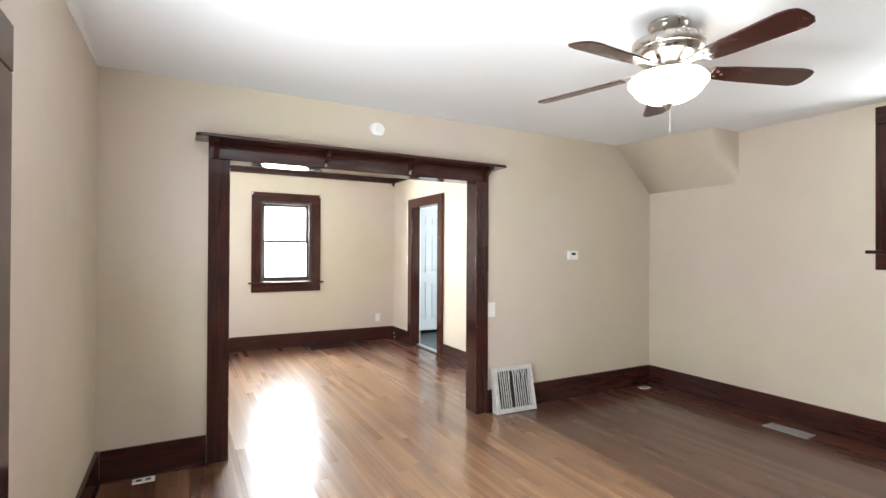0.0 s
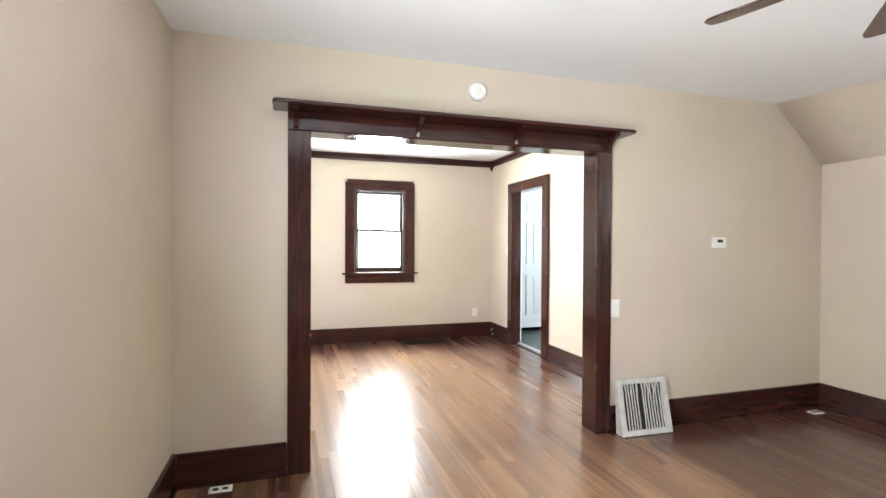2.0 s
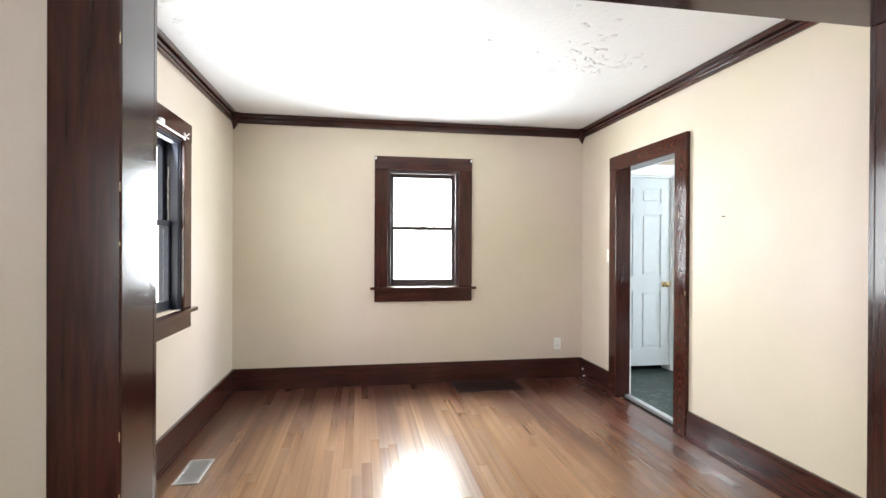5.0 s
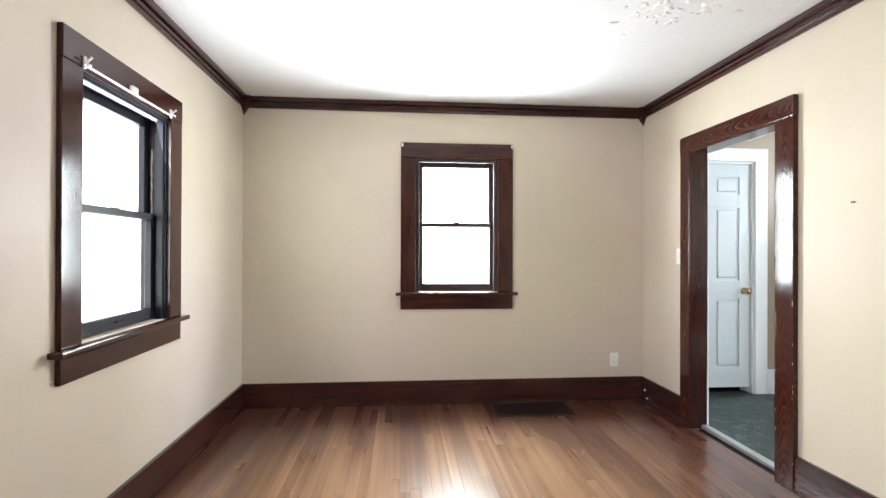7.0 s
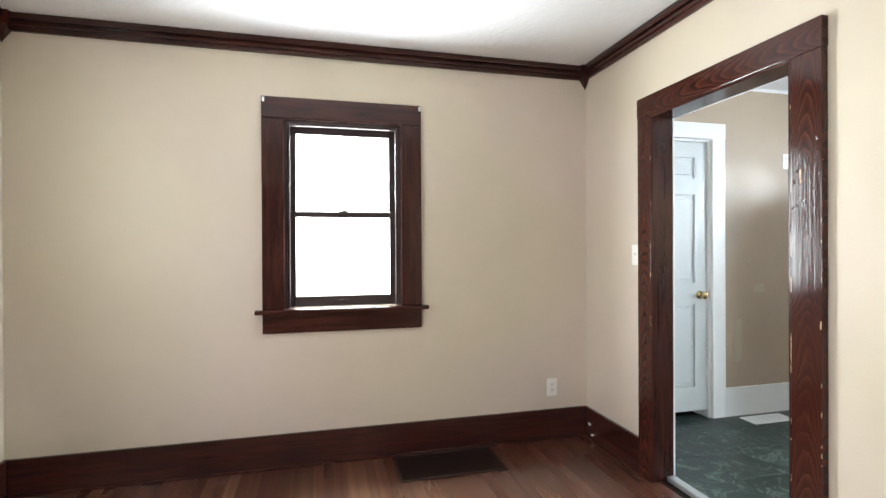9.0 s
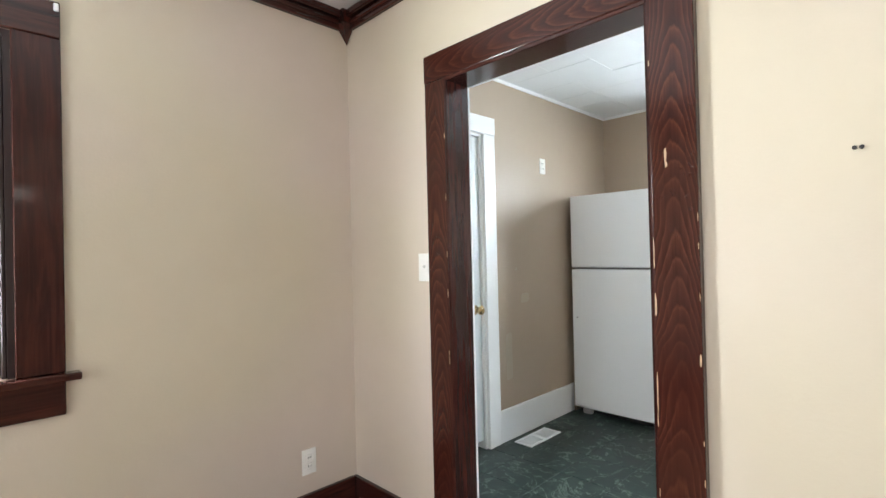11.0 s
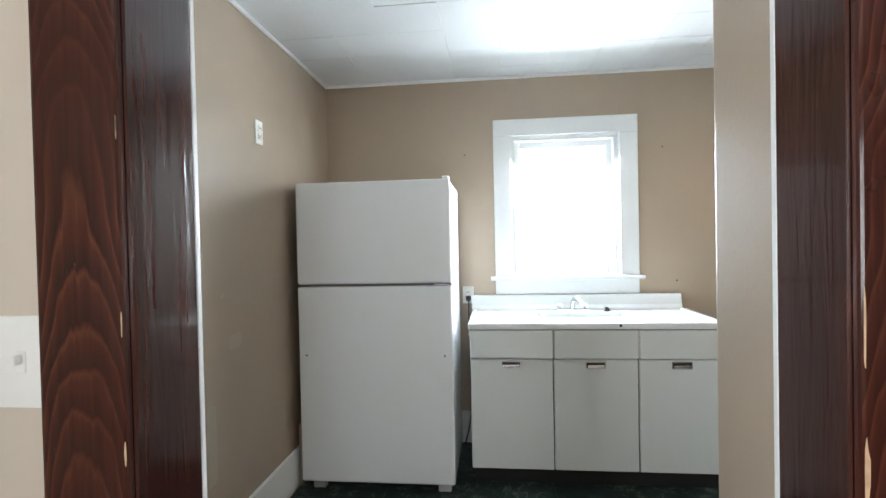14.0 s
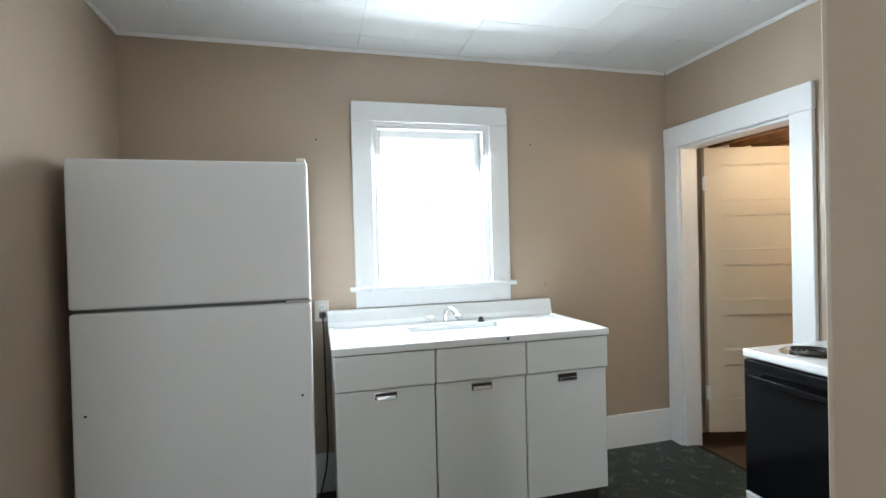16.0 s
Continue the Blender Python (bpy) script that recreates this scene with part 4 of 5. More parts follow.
# thermostat
th = thing("thermostat", LIV_FAR.point(3.475, 0, 1.335), "small white thermostat with a dark display", "thermostat")
box_part("body", PLATE, th, LIV_FAR.box(3.415, 3.535, 0, 0.026, 1.293, 1.377), bevel=0.007, segments=3)
box_part("display", BLACK, th, LIV_FAR.box(3.450, 3.500, 0.0255, 0.0265, 1.336, 1.359))
box_part("button", PLATE, th, LIV_FAR.box(3.452, 3.470, 0.0255, 0.029, 1.308, 1.318), LIV_FAR.box(3.480, 3.498, 0.0255, 0.029, 1.308, 1.318), bevel=0.002)
# smoke alarm
sm = thing("smoke_alarm", LIV_FAR.point(1.511, 0, 2.281), "round white smoke alarm on the beige wall", "smoke alarm")
bm = bmesh.new()
add_lathe(bm, [(0.057, 0.0), (0.057, -0.012), (0.055, -0.024), (0.047, -0.033), (0.026, -0.036), (0.024, -0.033), (0.021, -0.033), (0.019, -0.037), (0.003, -0.038)], (1.511, 3.8215, 2.281), 36, "y")
mesh_object("body", bm, PLATE, sm, True)
bm = bmesh.new()
add_lathe(bm, [(0.008, 0.0), (0.008, -0.004), (0.002, -0.005)], (1.527, 3.787, 2.253), 14, "y")
mesh_object("test_button", bm, TAPE, sm)


# ---- grilles and registers ----
def grille_panel():
    """A wedge-shaped register box stood on the floor against the wall, its bars bent and broken at the top."""
    g = thing("air_return_grille", (2.745, 3.70, 0), "white wedge-shaped metal air grille with bent bars", "grille")
    w, h, f = 0.405, 0.380, 0.036
    parts = [box_part("frame", GRILLE, g, (0, f, -0.012, 0.012, 0, h), (w - f, w, -0.012, 0.012, 0, h), (f, w - f, -0.012, 0.012, 0, f), (f, w - f, -0.012, 0.012, h - f, h), bevel=0.004, segments=2)]
    rim = 0.012
    parts.append(box_part("inner_rim", GRILLE, g, (f - rim, f - 0.0005, -0.0155, -0.0125, f - rim, h - f + rim), (w - f + 0.0005, w - f + rim, -0.0155, -0.0125, f - rim, h - f + rim), (f, w - f, -0.0155, -0.0125, f - rim, f - 0.0005), (f, w - f, -0.0155, -0.0125, h - f + 0.0005, h - f + rim), bevel=0.0012))
    # triangular cheeks that close the wedge towards the wall
    lean, reach = radians(13), 0.066
    for x0, x1 in ((0.001, 0.004), (w - 0.004, w - 0.001)):
        bm = bmesh.new()
        add_prism(bm, [(0.0122, 0.003), (reach * math.cos(lean), reach * math.sin(lean) + 0.001), (0.0122, h - 0.02)], "x", x0, x1)
        parts.append(mesh_object("cheek", bm, GRILLE, g))
    # thin upright bars: wavy, several torn loose near the top, one missing in the middle
    rb = random.Random(4)
    bm = bmesh.new()
    for k in range(15):
        if k == 6:
            continue
        x = f + 0.010 + k * 0.0224
        bend, torn = rb.uniform(-0.004, 0.004), rb.random() < 0.65
        lengths = 6
        cols = []
        for j in range(lengths + 1):
            s = j / lengths
            dx = bend * math.sin(s * math.pi) + (rb.uniform(-0.005, 0.005) if torn and s > 0.78 else 0)
            dy = rb.uniform(-0.006, 0.0) if torn and s > 0.78 else 0
            z = f - 0.001 + s * (h - 2 * f + 0.002)
            half = 0.0025 + (rb.uniform(0, 0.003) if torn and s > 0.78 else 0)
            cols.append([bm.verts.new((x + dx + sx * half, dy + sy * 0.0045, z)) for sx, sy in ((-1, -1), (1, -1), (1, 1), (-1, 1))])
        for p, q in zip(cols, cols[1:]):
            for i in range(4):
                bm.faces.new((p[i], p[(i + 1) % 4], q[(i + 1) % 4], q[i]))
        bm.faces.new(cols[0][::-1]), bm.faces.new(cols[-1])
    parts.append(mesh_object("bar", bm, GRILLE, g))
    parts.append(box_part("crossbar", IRON, g, (f, w - f, 0.0065, 0.010, h * 0.5 - 0.006, h * 0.5 + 0.006), (w / 2 - 0.02, w / 2 + 0.02, 0.0065, 0.010, f, h - f)))
    parts.append(box_part("backing", BLACK, g, (f - 0.003, w - f + 0.003, 0.0105, 0.0115, f - 0.003, h - f + 0.003)))
    for p in parts:
        p.matrix_parent_inverse = Matrix.Identity(4)
    g.matrix_basis = pose(2.538, 3.70, 0.004, -13, 0, -2)


grille_panel()


def floor_register(name, x0, x1, y0, y1, z, frame_mat, slat_mat, along, label, n, rim=0.018):
    e = thing(name, ((x0 + x1) / 2, (y0 + y1) / 2, z), label, "floor register")
    box_part("frame", frame_mat, e, (x0, x0 + rim, y0, y1, z, z + 0.006), (x1 - rim, x1, y0, y1, z, z + 0.006), (x0 + rim, x1 - rim, y0, y0 + rim, z, z + 0.006), (x0 + rim, x1 - rim, y1 - rim, y1, z, z + 0.006), bevel=0.002)
    box_part("pan", BLACK, e, (x0 + rim, x1 - rim, y0 + rim, y1 - rim, z + 0.0005, z + 0.0012))
    slats = []
    for k in range(n):
        if along == "x":
            p = y0 + rim + (k + 0.5) * (y1 - y0 - 2 * rim) / n
            slats.append((x0 + rim, x1 - rim, p - 0.002, p + 0.002, z + 0.0013, z + 0.005))
        else:
            p = x0 + rim + (k + 0.5) * (x1 - x0 - 2 * rim) / n
            slats.append((p - 0.002, p + 0.002, y0 + rim, y1 - rim, z + 0.0013, z + 0.005))
    box_part("slat", slat_mat, e, *slats)
    return e


floor_register("floor_register", 1.81, 2.44, 7.05, 7.385, 0.0, REGISTER, REGISTER, "x", "dark brown painted steel register set in the oak floor", 26)
floor_register("floor_register", 4.26, 4.40, 2.22, 2.53, 0.0, ALU, ALU, "y", "grey metal register in the oak floor near the wall", 12)
floor_register("floor_register", -0.075, 0.065, 5.63, 5.945, 0.0, ALU, ALU, "y", "grey metal register in the oak floor under the window", 12)
fr = floor_register("floor_register", 4.36, 4.715, 7.205, 7.345, 0.025, WHITE, WHITE, "y", "white metal register on the green tile floor", 30)
box_part("centre_bar", WHITE, fr, (4.525, 4.550, 7.215, 7.335, 0.0302, 0.0312))
for x, y in ((0.03, 3.735), (4.335, 3.685)):
    e = thing("floor_outlet", (x, y, 0), "white duplex outlet plate set flat in the floor", "outlet")
    box_part("plate", PLATE, e, (x - 0.058, x + 0.058, y - 0.034, y + 0.034, 0.0, 0.006), bevel=0.002)
    for s in (-0.024, 0.024):
        box_part("socket", BLACK, e, (x + s - 0.014, x + s + 0.014, y - 0.014, y + 0.014, 0.0055, 0.0068), bevel=0.001)


# ---- ceiling fan ----
FX, FY = 2.215, 1.862
fan = thing("ceiling_fan", (FX, FY, 2.44), "brushed nickel ceiling fan, five cherry blades, lit glass bowl", "ceiling fan")
bm = bmesh.new()
add_lathe(bm, [(0.086, 2.4395), (0.088, 2.432), (0.086, 2.426), (0.080, 2.424), (0.078, 2.412), (0.064, 2.394), (0.052, 2.388)], (FX, FY, 0), 40)
mesh_object("canopy", bm, NICKEL, fan, True)
bm = bmesh.new()
add_lathe(bm, [(0.050, 2.3875), (0.052, 2.376), (0.060, 2.372), (0.118, 2.361), (0.150, 2.354), (0.156, 2.3525), (0.1585, 2.349), (0.159, 2.3485), (0.159, 2.310), (0.1585, 2.3095), (0.154, 2.306), (0.152, 2.3055), (0.150, 2.292), (0.126, 2.270), (0.124, 2.2695), (0.082, 2.248), (0.075, 2.225), (0.085, 2.222), (0.085, 2.201)], (FX, FY, 0), 48)
mesh_object("motor_housing", bm, NICKEL, fan, True)
bm = bmesh.new()
add_lathe(bm, [(0.084, 2.2005), (0.128, 2.199), (0.158, 2.190), (0.172, 2.174), (0.176, 2.162), (0.170, 2.150), (0.154, 2.138), (0.146, 2.118), (0.124, 2.098), (0.092, 2.080), (0.048, 2.068), (0.012, 2.066)], (FX, FY, 0), 48)
mesh_object("glass_bowl", bm, BOWL, fan, True)
bm = bmesh.new()
add_lathe(bm, [(0.022, 2.0655), (0.026, 2.058), (0.016, 2.050), (0.010, 2.042), (0.004, 2.034)], (FX, FY, 0), 20)
mesh_object("finial", bm, NICKEL, fan, True)
bm = bmesh.new()
for k in range(24):
    add_lathe(bm, [(0.0010, 0.0), (0.0022, -0.0018), (0.0010, -0.0036)], (FX + 0.01, FY - 0.005, 2.034 - k * 0.0042), 6)
mesh_object("pull_chain", bm, ALU, fan)


def blade_mesh():
    """A paddle with rounded corners, widening outwards."""
    bm = bmesh.new()
    outline = [(0.20, -0.045), (0.30, -0.055), (0.58, -0.070), (0.625, -0.066), (0.648, -0.050), (0.655, -0.02), (0.650, 0.03), (0.635, 0.056), (0.60, 0.068), (0.30, 0.055), (0.20, 0.045)]
    add_prism(bm, outline, "z", -0.004, 0.004)
    bmesh.ops.bevel(bm, geom=[e for e in bm.edges if abs(e.verts[0].co.z - e.verts[1].co.z) < 1e-4], offset=0.0025, segments=1, affect="EDGES")
    bmesh.ops.recalc_face_normals(bm, faces=bm.faces)
    me = bpy.data.meshes.new("blade")
    bm.to_mesh(me)
    bm.free()
    me.materials.append(FANWOOD)
    return me


def iron_mesh():
    bm = bmesh.new()
    add_prism(bm, [(0.07, -0.018), (0.16, -0.014), (0.215, -0.040), (0.26, -0.030), (0.27, 0.0), (0.26, 0.030), (0.215, 0.040), (0.16, 0.014), (0.07, 0.018)], "z", 0.005, 0.011)
    for x, y in ((0.225, -0.02), (0.225, 0.02), (0.25, 0.0)):
        add_lathe(bm, [(0.006, -0.0045), (0.006, -0.0065), (0.002, -0.008)], (x, y, 0), 8)
    bmesh.ops.recalc_face_normals(bm, faces=bm.faces)
    me = bpy.data.meshes.new("blade_iron")
    bm.to_mesh(me)
    bm.free()
    me.materials.append(NICKEL)
    return me


bmesh_blade, bmesh_iron = blade_mesh(), iron_mesh()
for k in range(5):
    for nm, me in (("blade", bmesh_blade), ("blade_iron", bmesh_iron)):
        o = new(nm, me)
        o.parent = fan
        o.matrix_basis = pose(0, 0, 2.222 - 2.44, 0, 0, 115 + 72 * k) @ pose(0, 0, 0, -12, 3.2, 0)

# ---- curtain-rod clips on the dining window, corner brackets ----
cr = thing("curtain_rod_brackets", (-0.17, 5.8, 2.0), "white plastic curtain clips and rod on the window head", "curtain rod")
for u, z in ((5.415, 2.01), (6.135, 2.01)):
    bm = bmesh.new()
    add_box(bm, -0.181, -0.172, u - 0.008, u + 0.008, z - 0.024, z + 0.024, bevel=0.002)
    add_box(bm, -0.176, -0.144, u - 0.005, u + 0.005, z + 0.006, z + 0.014, bevel=0.002, turn=Matrix.Rotation(-0.7, 4, "Y"))
    add_box(bm, -0.176, -0.150, u - 0.005, u + 0.005, z - 0.012, z - 0.004, bevel=0.002, turn=Matrix.Rotation(0.5, 4, "Y"))
    mesh_object("clip", bm, TAPE, cr)
box_part("centre_clip", TAPE, cr, (-0.181, -0.166, 5.74, 5.79, 2.0, 2.03), bevel=0.002)
bm = bmesh.new()
add_box(bm, -0.174, -0.166, 5.42, 6.13, 1.992, 2.000, bevel=0.002)
mesh_object("rod", bm, TAPE, cr)
for face, us, z in ((DIN_FAR, (1.078, 1.996), 2.148), (KIT_BACK, (5.357, 6.258), 2.155)):
    for u in us:
        e = thing("curtain_bracket", face.point(u, 0.024, z), "small pale metal curtain bracket on the window casing", "bracket", "curtain brackets")
        box_part("plate", TAPE, e, face.box(u - 0.007, u + 0.007, 0.0245, 0.032, z - 0.015, z + 0.012), bevel=0.002)

# ---- refrigerator ----
fg = thing("refrigerator", (5.5, 6.925, 0), "white textured top-freezer refrigerator with scuffed doors", "refrigerator")
box_part("body", ENAMEL, fg, (5.262, 5.835, 6.508, 7.345, 0.055, 1.708), bevel=0.008, segments=2)
box_part("freezer_door", ENAMEL, fg, (5.186, 5.254, 6.503, 7.350, 1.160, 1.714), bevel=0.014, segments=4)
box_part("fridge_door", ENAMEL, fg, (5.186, 5.254, 6.503, 7.350, 0.078, 1.146), bevel=0.014, segments=4)
box_part("gasket", plain("grey_gasket", (0.25, 0.25, 0.25), 0.6), fg, (5.2545, 5.2615, 6.52, 7.335, 0.11, 1.70))
box_part("door_gap", plain("grey_plastic_strip", (0.16, 0.165, 0.17), 0.4), fg, (5.215, 5.262, 6.51, 7.342, 1.147, 1.159))
box_part("hinge_cover", PLATE, fg, (5.20, 5.275, 6.510, 6.545, 1.7145, 1.730), bevel=0.005, segments=2)
box_part("middle_hinge", CHROME, fg, (5.190, 5.25, 6.498, 6.60, 1.1495, 1.157), bevel=0.001)
box_part("toe_grille", IRON, fg, (5.266, 5.28, 6.52, 7.335, 0.03, 0.054), *[(5.262, 5.2655, 6.54, 7.31, 0.031 + k * 0.008, 0.035 + k * 0.008) for k in range(3)])
for fy in (6.53, 7.23):
    box_part("foot", plain("grey_plastic_foot", (0.45, 0.45, 0.44), 0.5), fg, (5.225, 5.30, fy, fy + 0.07, 0.025, 0.064), bevel=0.004)
for y in (6.546, 7.305):
    bm = bmesh.new()
    add_lathe(bm, [(0.005, 0.0), (0.005, -0.002), (0.001, -0.003)], (5.1865, y, 0.773), 10, "x")
    mesh_object("handle_screw_hole", bm, IRON, fg)

fg.location.x -= 0.035  # shifted so that its edges fit the camera's view

# ---- sink cabinet ----
SX, Y0, Y1 = 5.252, 5.088, 6.420
sk = thing("sink_cabinet", (5.55, 5.75, 0), "grey-white steel sink cabinet with white porcelain drainboard top", "sink cabinet")
box_part("body", STEEL_PAINT, sk, (SX + 0.022, 5.84, Y0 + 0.008, Y1 - 0.008, 0.13, 0.894), bevel=0.004)
box_part("toe_kick", BLACK, sk, (SX + 0.075, 5.84, Y0 + 0.012, Y1 - 0.012, 0.025, 0.129))
# dark sheet behind the fronts paints the shade in their gaps
box_part("gap_shade_sheet", plain("painted_gap_shade", (0.06, 0.06, 0.06), 0.6), sk, (SX + 0.0216, SX + 0.0219, Y0 + 0.01, Y1 - 0.01, 0.132, 0.892))
cuts = [Y0, 5.526, 5.970, Y1]
for a, b in zip(cuts, cuts[1:]):
    dr = box_part("drawer_front", STEEL_PAINT, sk, (SX - 0.016, SX + 0.0215, a + 0.0015, b - 0.0015, 0.738, 0.893), bevel=0.010, segments=3)
    door = box_part("door", STEEL_PAINT, sk, (SX + 0.002, SX + 0.0215, a + 0.003, b - 0.003, 0.131, 0.732), bevel=0.005, segments=2)
    m = (a + b) / 2
    box_part("handle_recess", IRON, sk, (SX - 0.0005, SX + 0.0025, m - 0.048, m + 0.048, 0.688, 0.716))
    box_part("handle", CHROME, sk, (SX - 0.0035, SX - 0.0002, m - 0.052, m + 0.052, 0.716, 0.7215), (SX - 0.0035, SX - 0.0002, m - 0.052, m + 0.052, 0.683, 0.688), (SX - 0.0035, SX - 0.0002, m - 0.052, m - 0.047, 0.688, 0.716), (SX - 0.0035, SX - 0.0002, m + 0.047, m + 0.052, 0.688, 0.716),
             (SX - 0.010, SX - 0.0006, m - 0.042, m + 0.042, 0.690, 0.704), bevel=0.0012)
st = sk
# dark strip paints the shaded gap and chipped black edge under the rim
box_part("rim_gap_shade", IRON, sk, (SX - 0.014, SX + 0.020, Y0 + 0.004, Y1 - 0.004, 0.8932, 0.8953))
box_part("rim", PORCELAIN, st, (SX - 0.022, SX + 0.03, Y0 - 0.008, Y1 + 0.006, 0.8955, 0.932), (SX + 0.03, 5.80, Y0 - 0.008, Y0 + 0.03, 0.8955, 0.932), (SX + 0.03, 5.80, Y1 - 0.03, Y1 + 0.006, 0.8955, 0.932), bevel=0.011, segments=4)
B0, B1 = 5.50, 6.02
bowl_box = (SX + 0.05, 5.690)
bm = bmesh.new()
for y0, y1, sl in ((B1, Y1 - 0.028, 1), (Y0 + 0.028, B0, -1)):
    add_box(bm, SX + 0.028, 5.80, y0, y1, 0.900, 0.921)
add_box(bm, SX + 0.028, bowl_box[0], B0, B1, 0.900, 0.921)
add_box(bm, bowl_box[1], 5.80, B0, B1, 0.900, 0.921)
mesh_object("drainboard", bm, PORCELAIN, st)
bm = bmesh.new()
w = 0.012
add_box(bm, bowl_box[0] - w, bowl_box[0], B0 - w, B1 + w, 0.74, 0.899)
add_box(bm, bowl_box[1], bowl_box[1] + w, B0 - w, B1 + w, 0.74, 0.899)
add_box(bm, bowl_box[0], bowl_box[1], B0 - w, B0, 0.74, 0.899)
add_box(bm, bowl_box[0], bowl_box[1], B1, B1 + w, 0.74, 0.899)
add_box(bm, bowl_box[0], bowl_box[1], B0, B1, 0.728, 0.74)
mesh_object("basin", bm, PORCELAIN, st)
bm = bmesh.new()
add_prism(bm, [(5.795, 0.90), (5.795, 0.935), (5.806, 0.955), (5.816, 1.005), (5.822, 1.017), (5.835, 1.020), (5.842, 1.016), (5.842, 0.90)], "y", Y0 + 0.012, Y1 + 0.006)
mesh_object("backsplash", bm, PORCELAIN, st)
bm = bmesh.new()
add_lathe(bm, [(0.008, 0), (0.008, -0.001), (0.002, -0.0015)], (SX - 0.0222, 5.62, 0.918), 10, "x")
mesh_object("enamel_chip", bm, IRON, st)

fc = thing("faucet", (5.73, 5.79, 0.921), "chrome two-handle faucet with a low spout", "faucet")
box_part("base", CHROME, fc, (5.705, 5.755, 5.685, 5.895, 0.921, 0.941), bevel=0.006, segments=3)
for y in (5.71, 5.87):
    bm = bmesh.new()
    add_lathe(bm, [(0.013, 0.941), (0.012, 0.946), (0.019, 0.950), (0.021, 0.960), (0.018, 0.970), (0.006, 0.973)], (5.73, y, 0), 16)
    mesh_object("handle", bm, plain("clear_acrylic", (0.8, 0.82, 0.83), 0.12), fc, True)
cu = bpy.data.curves.new("spout", "CURVE")
cu.dimensions, cu.bevel_depth, cu.bevel_resolution, cu.use_fill_caps = "3D", 0.013, 5, True
sp = cu.splines.new("BEZIER")
sp.bezier_points.add(3)
for p, c in zip(sp.bezier_points, ((5.73, 5.79, 0.934), (5.722, 5.789, 0.985), (5.665, 5.775, 1.012), (5.605, 5.757, 0.990))):
    p.co, p.handle_left_type, p.handle_right_type = c, "AUTO", "AUTO"
cu.materials.append(CHROME)
spo = new("spout", cu)
spo.parent, spo.matrix_parent_inverse = fc, Matrix.Translation(-fc.location)
bm = bmesh.new()
add_lathe(bm, [(0.020, 0.921), (0.019, 0.928), (0.012, 0.931), (0.012, 0.945), (0.005, 0.947)], (5.74, 5.575, 0), 16)
tagged(mesh_object("sprayer_cap", bm, IRON), "dark capped sprayer hole behind the basin", "sprayer")

# power cord from the outlet beside the sink
cu = bpy.data.curves.new("power_cord", "CURVE")
cu.dimensions, cu.bevel_depth, cu.bevel_resolution = "3D", 0.0045, 3
sp = cu.splines.new("BEZIER")
sp.bezier_points.add(4)
for p, c in zip(sp.bezier_points, ((5.842, 6.452, 1.0), (5.80, 6.450, 0.93), (5.80, 6.447, 0.60), (5.80, 6.452, 0.20), (5.80, 6.49, 0.031))):
    p.co, p.handle_left_type, p.handle_right_type = c, "AUTO", "AUTO"
cu.materials.append(BLACK)
cord = thing("power_cord", (5.80, 6.455, 0.0), "black appliance cord plugged in beside the sink", "cord")
co = new("cable", cu)
co.parent, co.matrix_parent_inverse = cord, Matrix.Translation(-cord.location)
box_part("plug", BLACK, cord, (5.818, 5.853, 6.436, 6.470, 0.982, 1.014), bevel=0.006, segments=2)

# ---- stove ----
T0, T1, TF, TB = 3.93, 4.692, 4.838, 4.222
sv = thing("stove", (4.31, 4.55, 0), "white electric coil range with a black oven door", "stove")
box_part("body", ENAMEL, sv, (T0, T1, TB, TF - 0.042, 0.026, 0.885), bevel=0.004)
box_part("cooktop", PORCELAIN, sv, (T0 - 0.004, T1 + 0.004, TB, TF - 0.006, 0.8855, 0.918), bevel=0.011, segments=4)
box_part("backguard", ENAMEL, sv, (T0, T1, TB, TB + 0.06, 0.9185, 1.05), bevel=0.012, segments=3)
box_part("oven_door", OVEN, sv, (T0 + 0.006, T1 - 0.006, TF - 0.0415, TF - 0.004, 0.352, 0.880), bevel=0.006, segments=2)
box_part("handle", OVEN, sv, (T0 + 0.06, T1 - 0.06, TF + 0.022, TF + 0.040, 0.805, 0.830), (T0 + 0.07, T0 + 0.095, TF - 0.005, TF + 0.024, 0.808, 0.827), (T1 - 0.095, T1 - 0.07, TF - 0.005, TF + 0.024, 0.808, 0.827), bevel=0.007, segments=3)
box_part("drawer", ENAMEL, sv, (T0 + 0.004, T1 - 0.004, TF - 0.0415, TF - 0.002, 0.06, 0.349), bevel=0.008, segments=2)
for bx, by, br in ((4.53, 4.675, 0.088), (4.10, 4.675, 0.072), (4.53, 4.42, 0.072), (4.10, 4.42, 0.088)):
    bm = bmesh.new()
    add_lathe(bm, [(br + 0.020, 0.9185), (br + 0.016, 0.9225), (br + 0.006, 0.921), (br - 0.01, 0.9192), (0.01, 0.9190)], (bx, by, 0), 36)
    mesh_object("drip_pan", bm, CHROME, sv, True)
    cu = bpy.data.curves.new("coil", "CURVE")
    cu.dimensions, cu.bevel_depth, cu.bevel_resolution = "3D", 0.0042, 2
    sp = cu.splines.new("POLY")
    n = 90
    sp.points.add(n - 1)
    for k in range(n):
        a = 2 * math.pi * 4 * k / (n - 1)
        rr = 0.018 + (br - 0.022) * k / (n - 1)
        sp.points[k].co = (bx + rr * math.cos(a), by + rr * math.sin(a), 0.9262, 1)
    cu.materials.append(IRON)
    c = new("coil", cu)
    c.parent, c.matrix_parent_inverse = sv, Matrix.Translation(-sv.location)

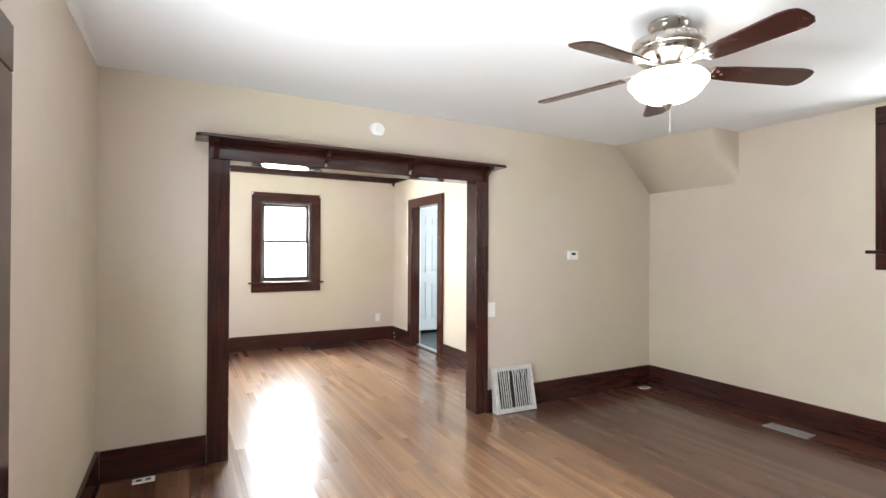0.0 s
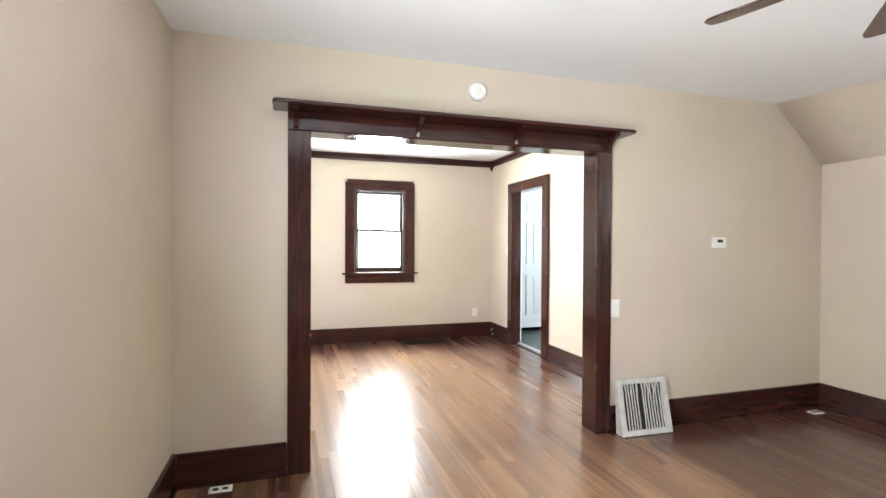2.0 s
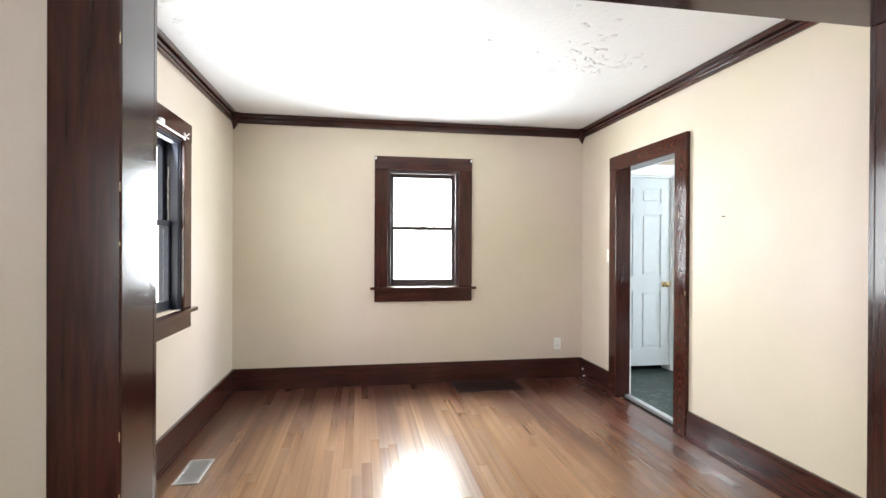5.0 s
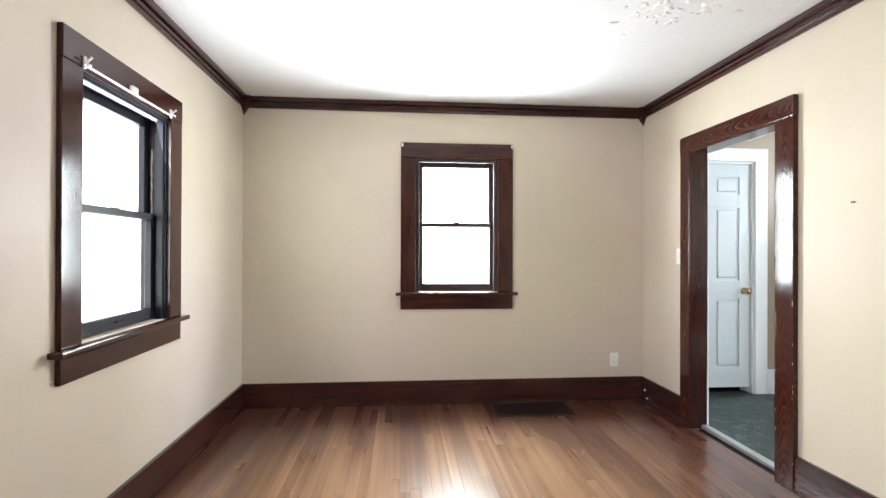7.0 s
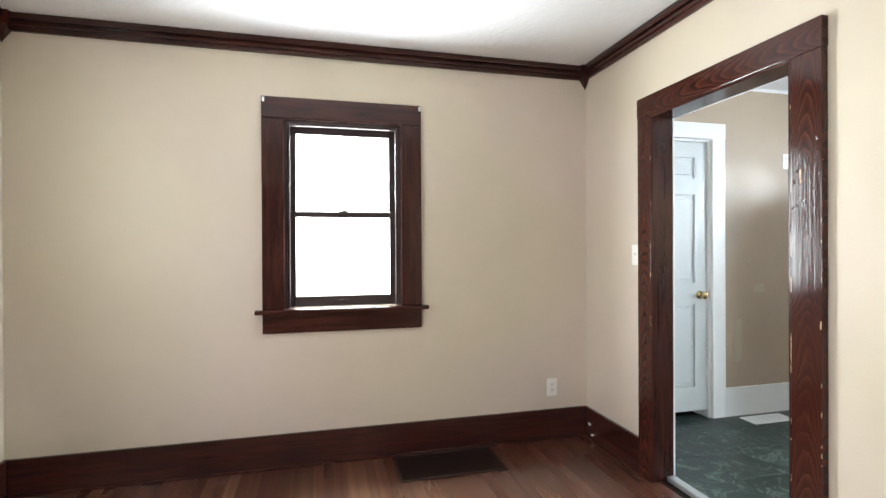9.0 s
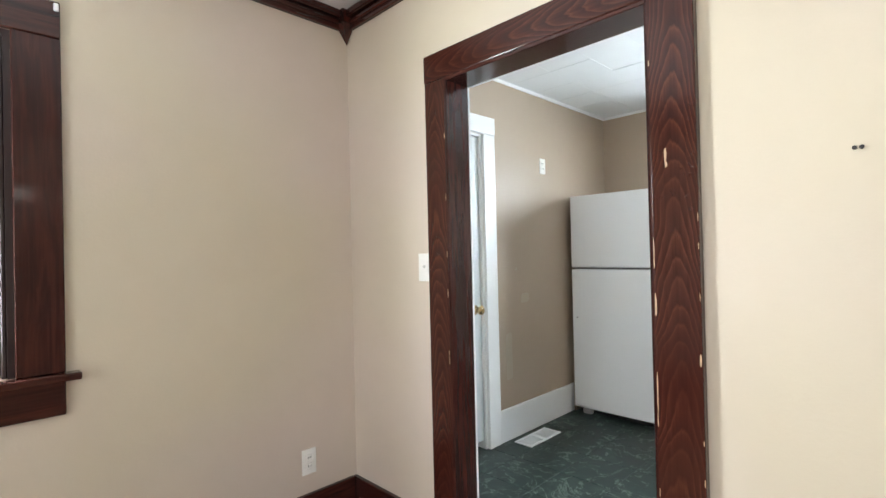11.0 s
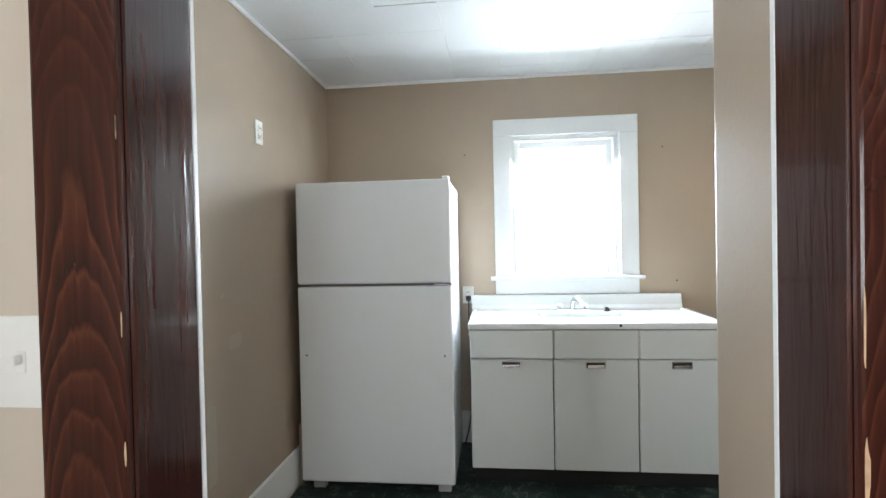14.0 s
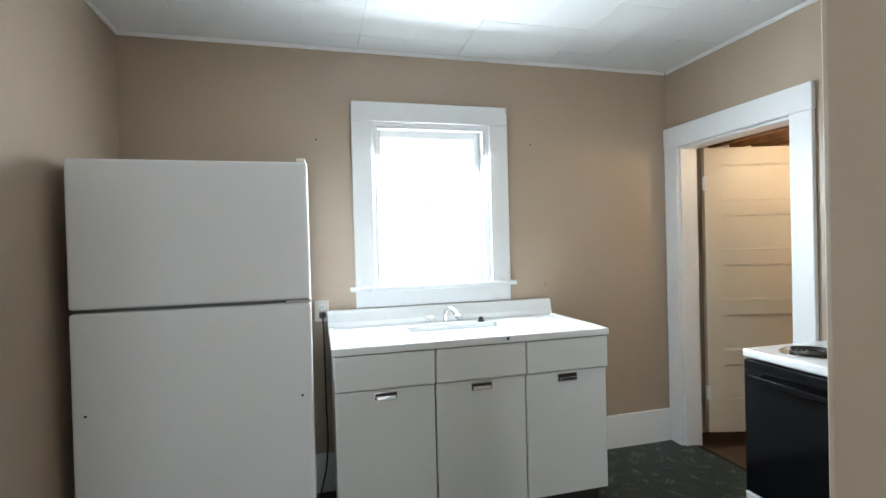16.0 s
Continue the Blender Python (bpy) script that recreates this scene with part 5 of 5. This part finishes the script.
# small white scraps on the dining baseboard corner
for b in ((3.136, 3.143, 7.34, 7.362, 0.085, 0.102), (3.125, 3.143, 7.30, 7.312, 0.03, 0.042)):
    bm = bmesh.new()
    add_box(bm, *b, bevel=0.002)
    tagged(mesh_object("cable_clip", bm, TAPE), "small white cable clip on the dark baseboard", "clip", "cable clips")

# strip of board between the refrigerator and the wall
bm = bmesh.new()
add_box(bm, 5.205, 5.27, 7.366, 7.386, 0.025, 0.37, bevel=0.003)
tagged(mesh_object("board_offcut", bm, plain("tan_painted_board", (0.36, 0.29, 0.22), 0.6, 0, 0.15, 12)), "tan painted board offcut beside the refrigerator", "board")

# touched-up paint patches, a hair proud of the kitchen wall
PATCH = paint("touch_up_paint", (0.43, 0.37, 0.285), (0.46, 0.395, 0.31), 0.5)
for x0, x1, z0, z1 in ((4.56, 4.66, 0.93, 1.00), (4.38, 4.45, 0.42, 0.74), (4.50, 4.53, 1.16, 1.19)):
    bm = bmesh.new()
    add_prism(bm, [(x0, z0 + 0.01), (x0 + 0.012, z0), (x1 - 0.01, z0 + 0.006), (x1, z0 + 0.02), (x1 - 0.004, z1 - 0.01), (x1 - 0.02, z1), (x0 + 0.015, z1 - 0.004), (x0 + 0.002, z1 - 0.02)], "y", 7.4082, 7.4072)
    tagged(mesh_object("paint_patch", bm, PATCH), "lighter touched-up paint patch on the tan wall", "paint patch", "paint patches", kind="structure")

# flecks of bare wood along worn edges
FLECKS = ((DIN_RIGHT, dk, 5.9045, 0.0304), (DIN_RIGHT, dk, 6.7155, 0.0304), (DIN_RIGHT, dk, 5.7875, 0.0304), (LIV_FAR, op, 2.399, 0.0224), (LIV_FAR, op, 0.4915, 0.0224))
r3 = random.Random(8)
for face, parent, u, d in FLECKS:
    bm = bmesh.new()
    for k in range(9):
        z, w, hh = r3.uniform(0.15, 1.9), r3.uniform(0.0008, 0.002), r3.uniform(0.004, 0.018)
        ring = [bm.verts.new(face.point(u + w * r3.uniform(0.6, 1) * math.cos(a), d, z + hh * r3.uniform(0.6, 1) * math.sin(a))) for a in (0, 0.9, 1.8, 2.7, 3.6, 4.5, 5.4)]
        bm.faces.new(ring)
    tagged(mesh_object("bare_fleck", bm, CHIP, parent), kind="stuff")

# ---- floor pieces ----
STRIP = 0.0572
rng = random.Random(21)
lengths = (0.9, 1.25, 1.6, 2.0, 2.5)


def plank_mesh(length):
    bm = bmesh.new()
    add_box(bm, -STRIP / 2 + 0.0002, STRIP / 2 - 0.0002, 0.0003, length - 0.0003, -0.0138, 0.0)
    top = [e for e in bm.edges if all(abs(v.co.z) < 1e-6 for v in e.verts)]
    bmesh.ops.bevel(bm, geom=top, offset=0.0003, segments=1, affect="EDGES")
    me = bpy.data.meshes.new("floor_strip")
    bm.to_mesh(me)
    bm.free()
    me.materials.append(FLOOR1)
    return me


shared = {L: plank_mesh(L) for L in lengths}
verts, faces, tones = [], [], []
made = 0
x = -0.25
while x < 4.60:
    end = 7.46 if x + STRIP < 3.232 else 3.85
    y = -2.45 - rng.uniform(0, 0.6)
    while y < end:
        L = rng.choice(lengths)
        cut = min(L, end - y)
        if cut == L and 0.55 < x < 2.35 and 1.9 < y < 7.4 and made < 300:
            o = new("floor_strip", shared[L])
            o.parent = floor
            o.location = (x + STRIP / 2, y, rng.uniform(-0.0001, 0.0001))
            made += 1
        else:
            b, z = len(verts), rng.uniform(-0.0001, 0.0001)
            for zz in (-0.0138, z):
                verts += [(x + 0.0003, y + 0.0003, zz), (x + STRIP - 0.0003, y + 0.0003, zz), (x + STRIP - 0.0003, y + cut - 0.0003, zz), (x + 0.0003, y + cut - 0.0003, zz)]
            faces += [(b + 4, b + 5, b + 6, b + 7), (b, b + 1, b + 5, b + 4), (b + 1, b + 2, b + 6, b + 5), (b + 2, b + 3, b + 7, b + 6), (b + 3, b, b + 4, b + 7)]
            tones += [rng.random()] * 5
        y += L
    x += STRIP
me = bpy.data.meshes.new("floor_strips")
me.from_pydata(verts, [], faces)
at = me.attributes.new("tone", "FLOAT", "FACE")
at.data.foreach_set("value", tones)
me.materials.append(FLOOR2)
rest = new("floor_strips", me)
rest.parent = floor
tagged(rest, kind="stuff")

TILE = 0.305
bm = bmesh.new()
add_box(bm, 0.0008, TILE - 0.0008, 0.0008, TILE - 0.0008, -0.0055, 0.0, bevel=0.0008)
vm = bpy.data.meshes.new("vinyl_tile")
bm.to_mesh(vm)
bm.free()
vm.materials.append(VINYL)
for i in range(9):
    for j in range(11):
        o = new("vinyl_tile", vm)
        o.parent = kfloor
        o.location = (3.272 + i * TILE, 4.14 + j * TILE, 0.025 + rng.uniform(-0.0004, 0.0003))
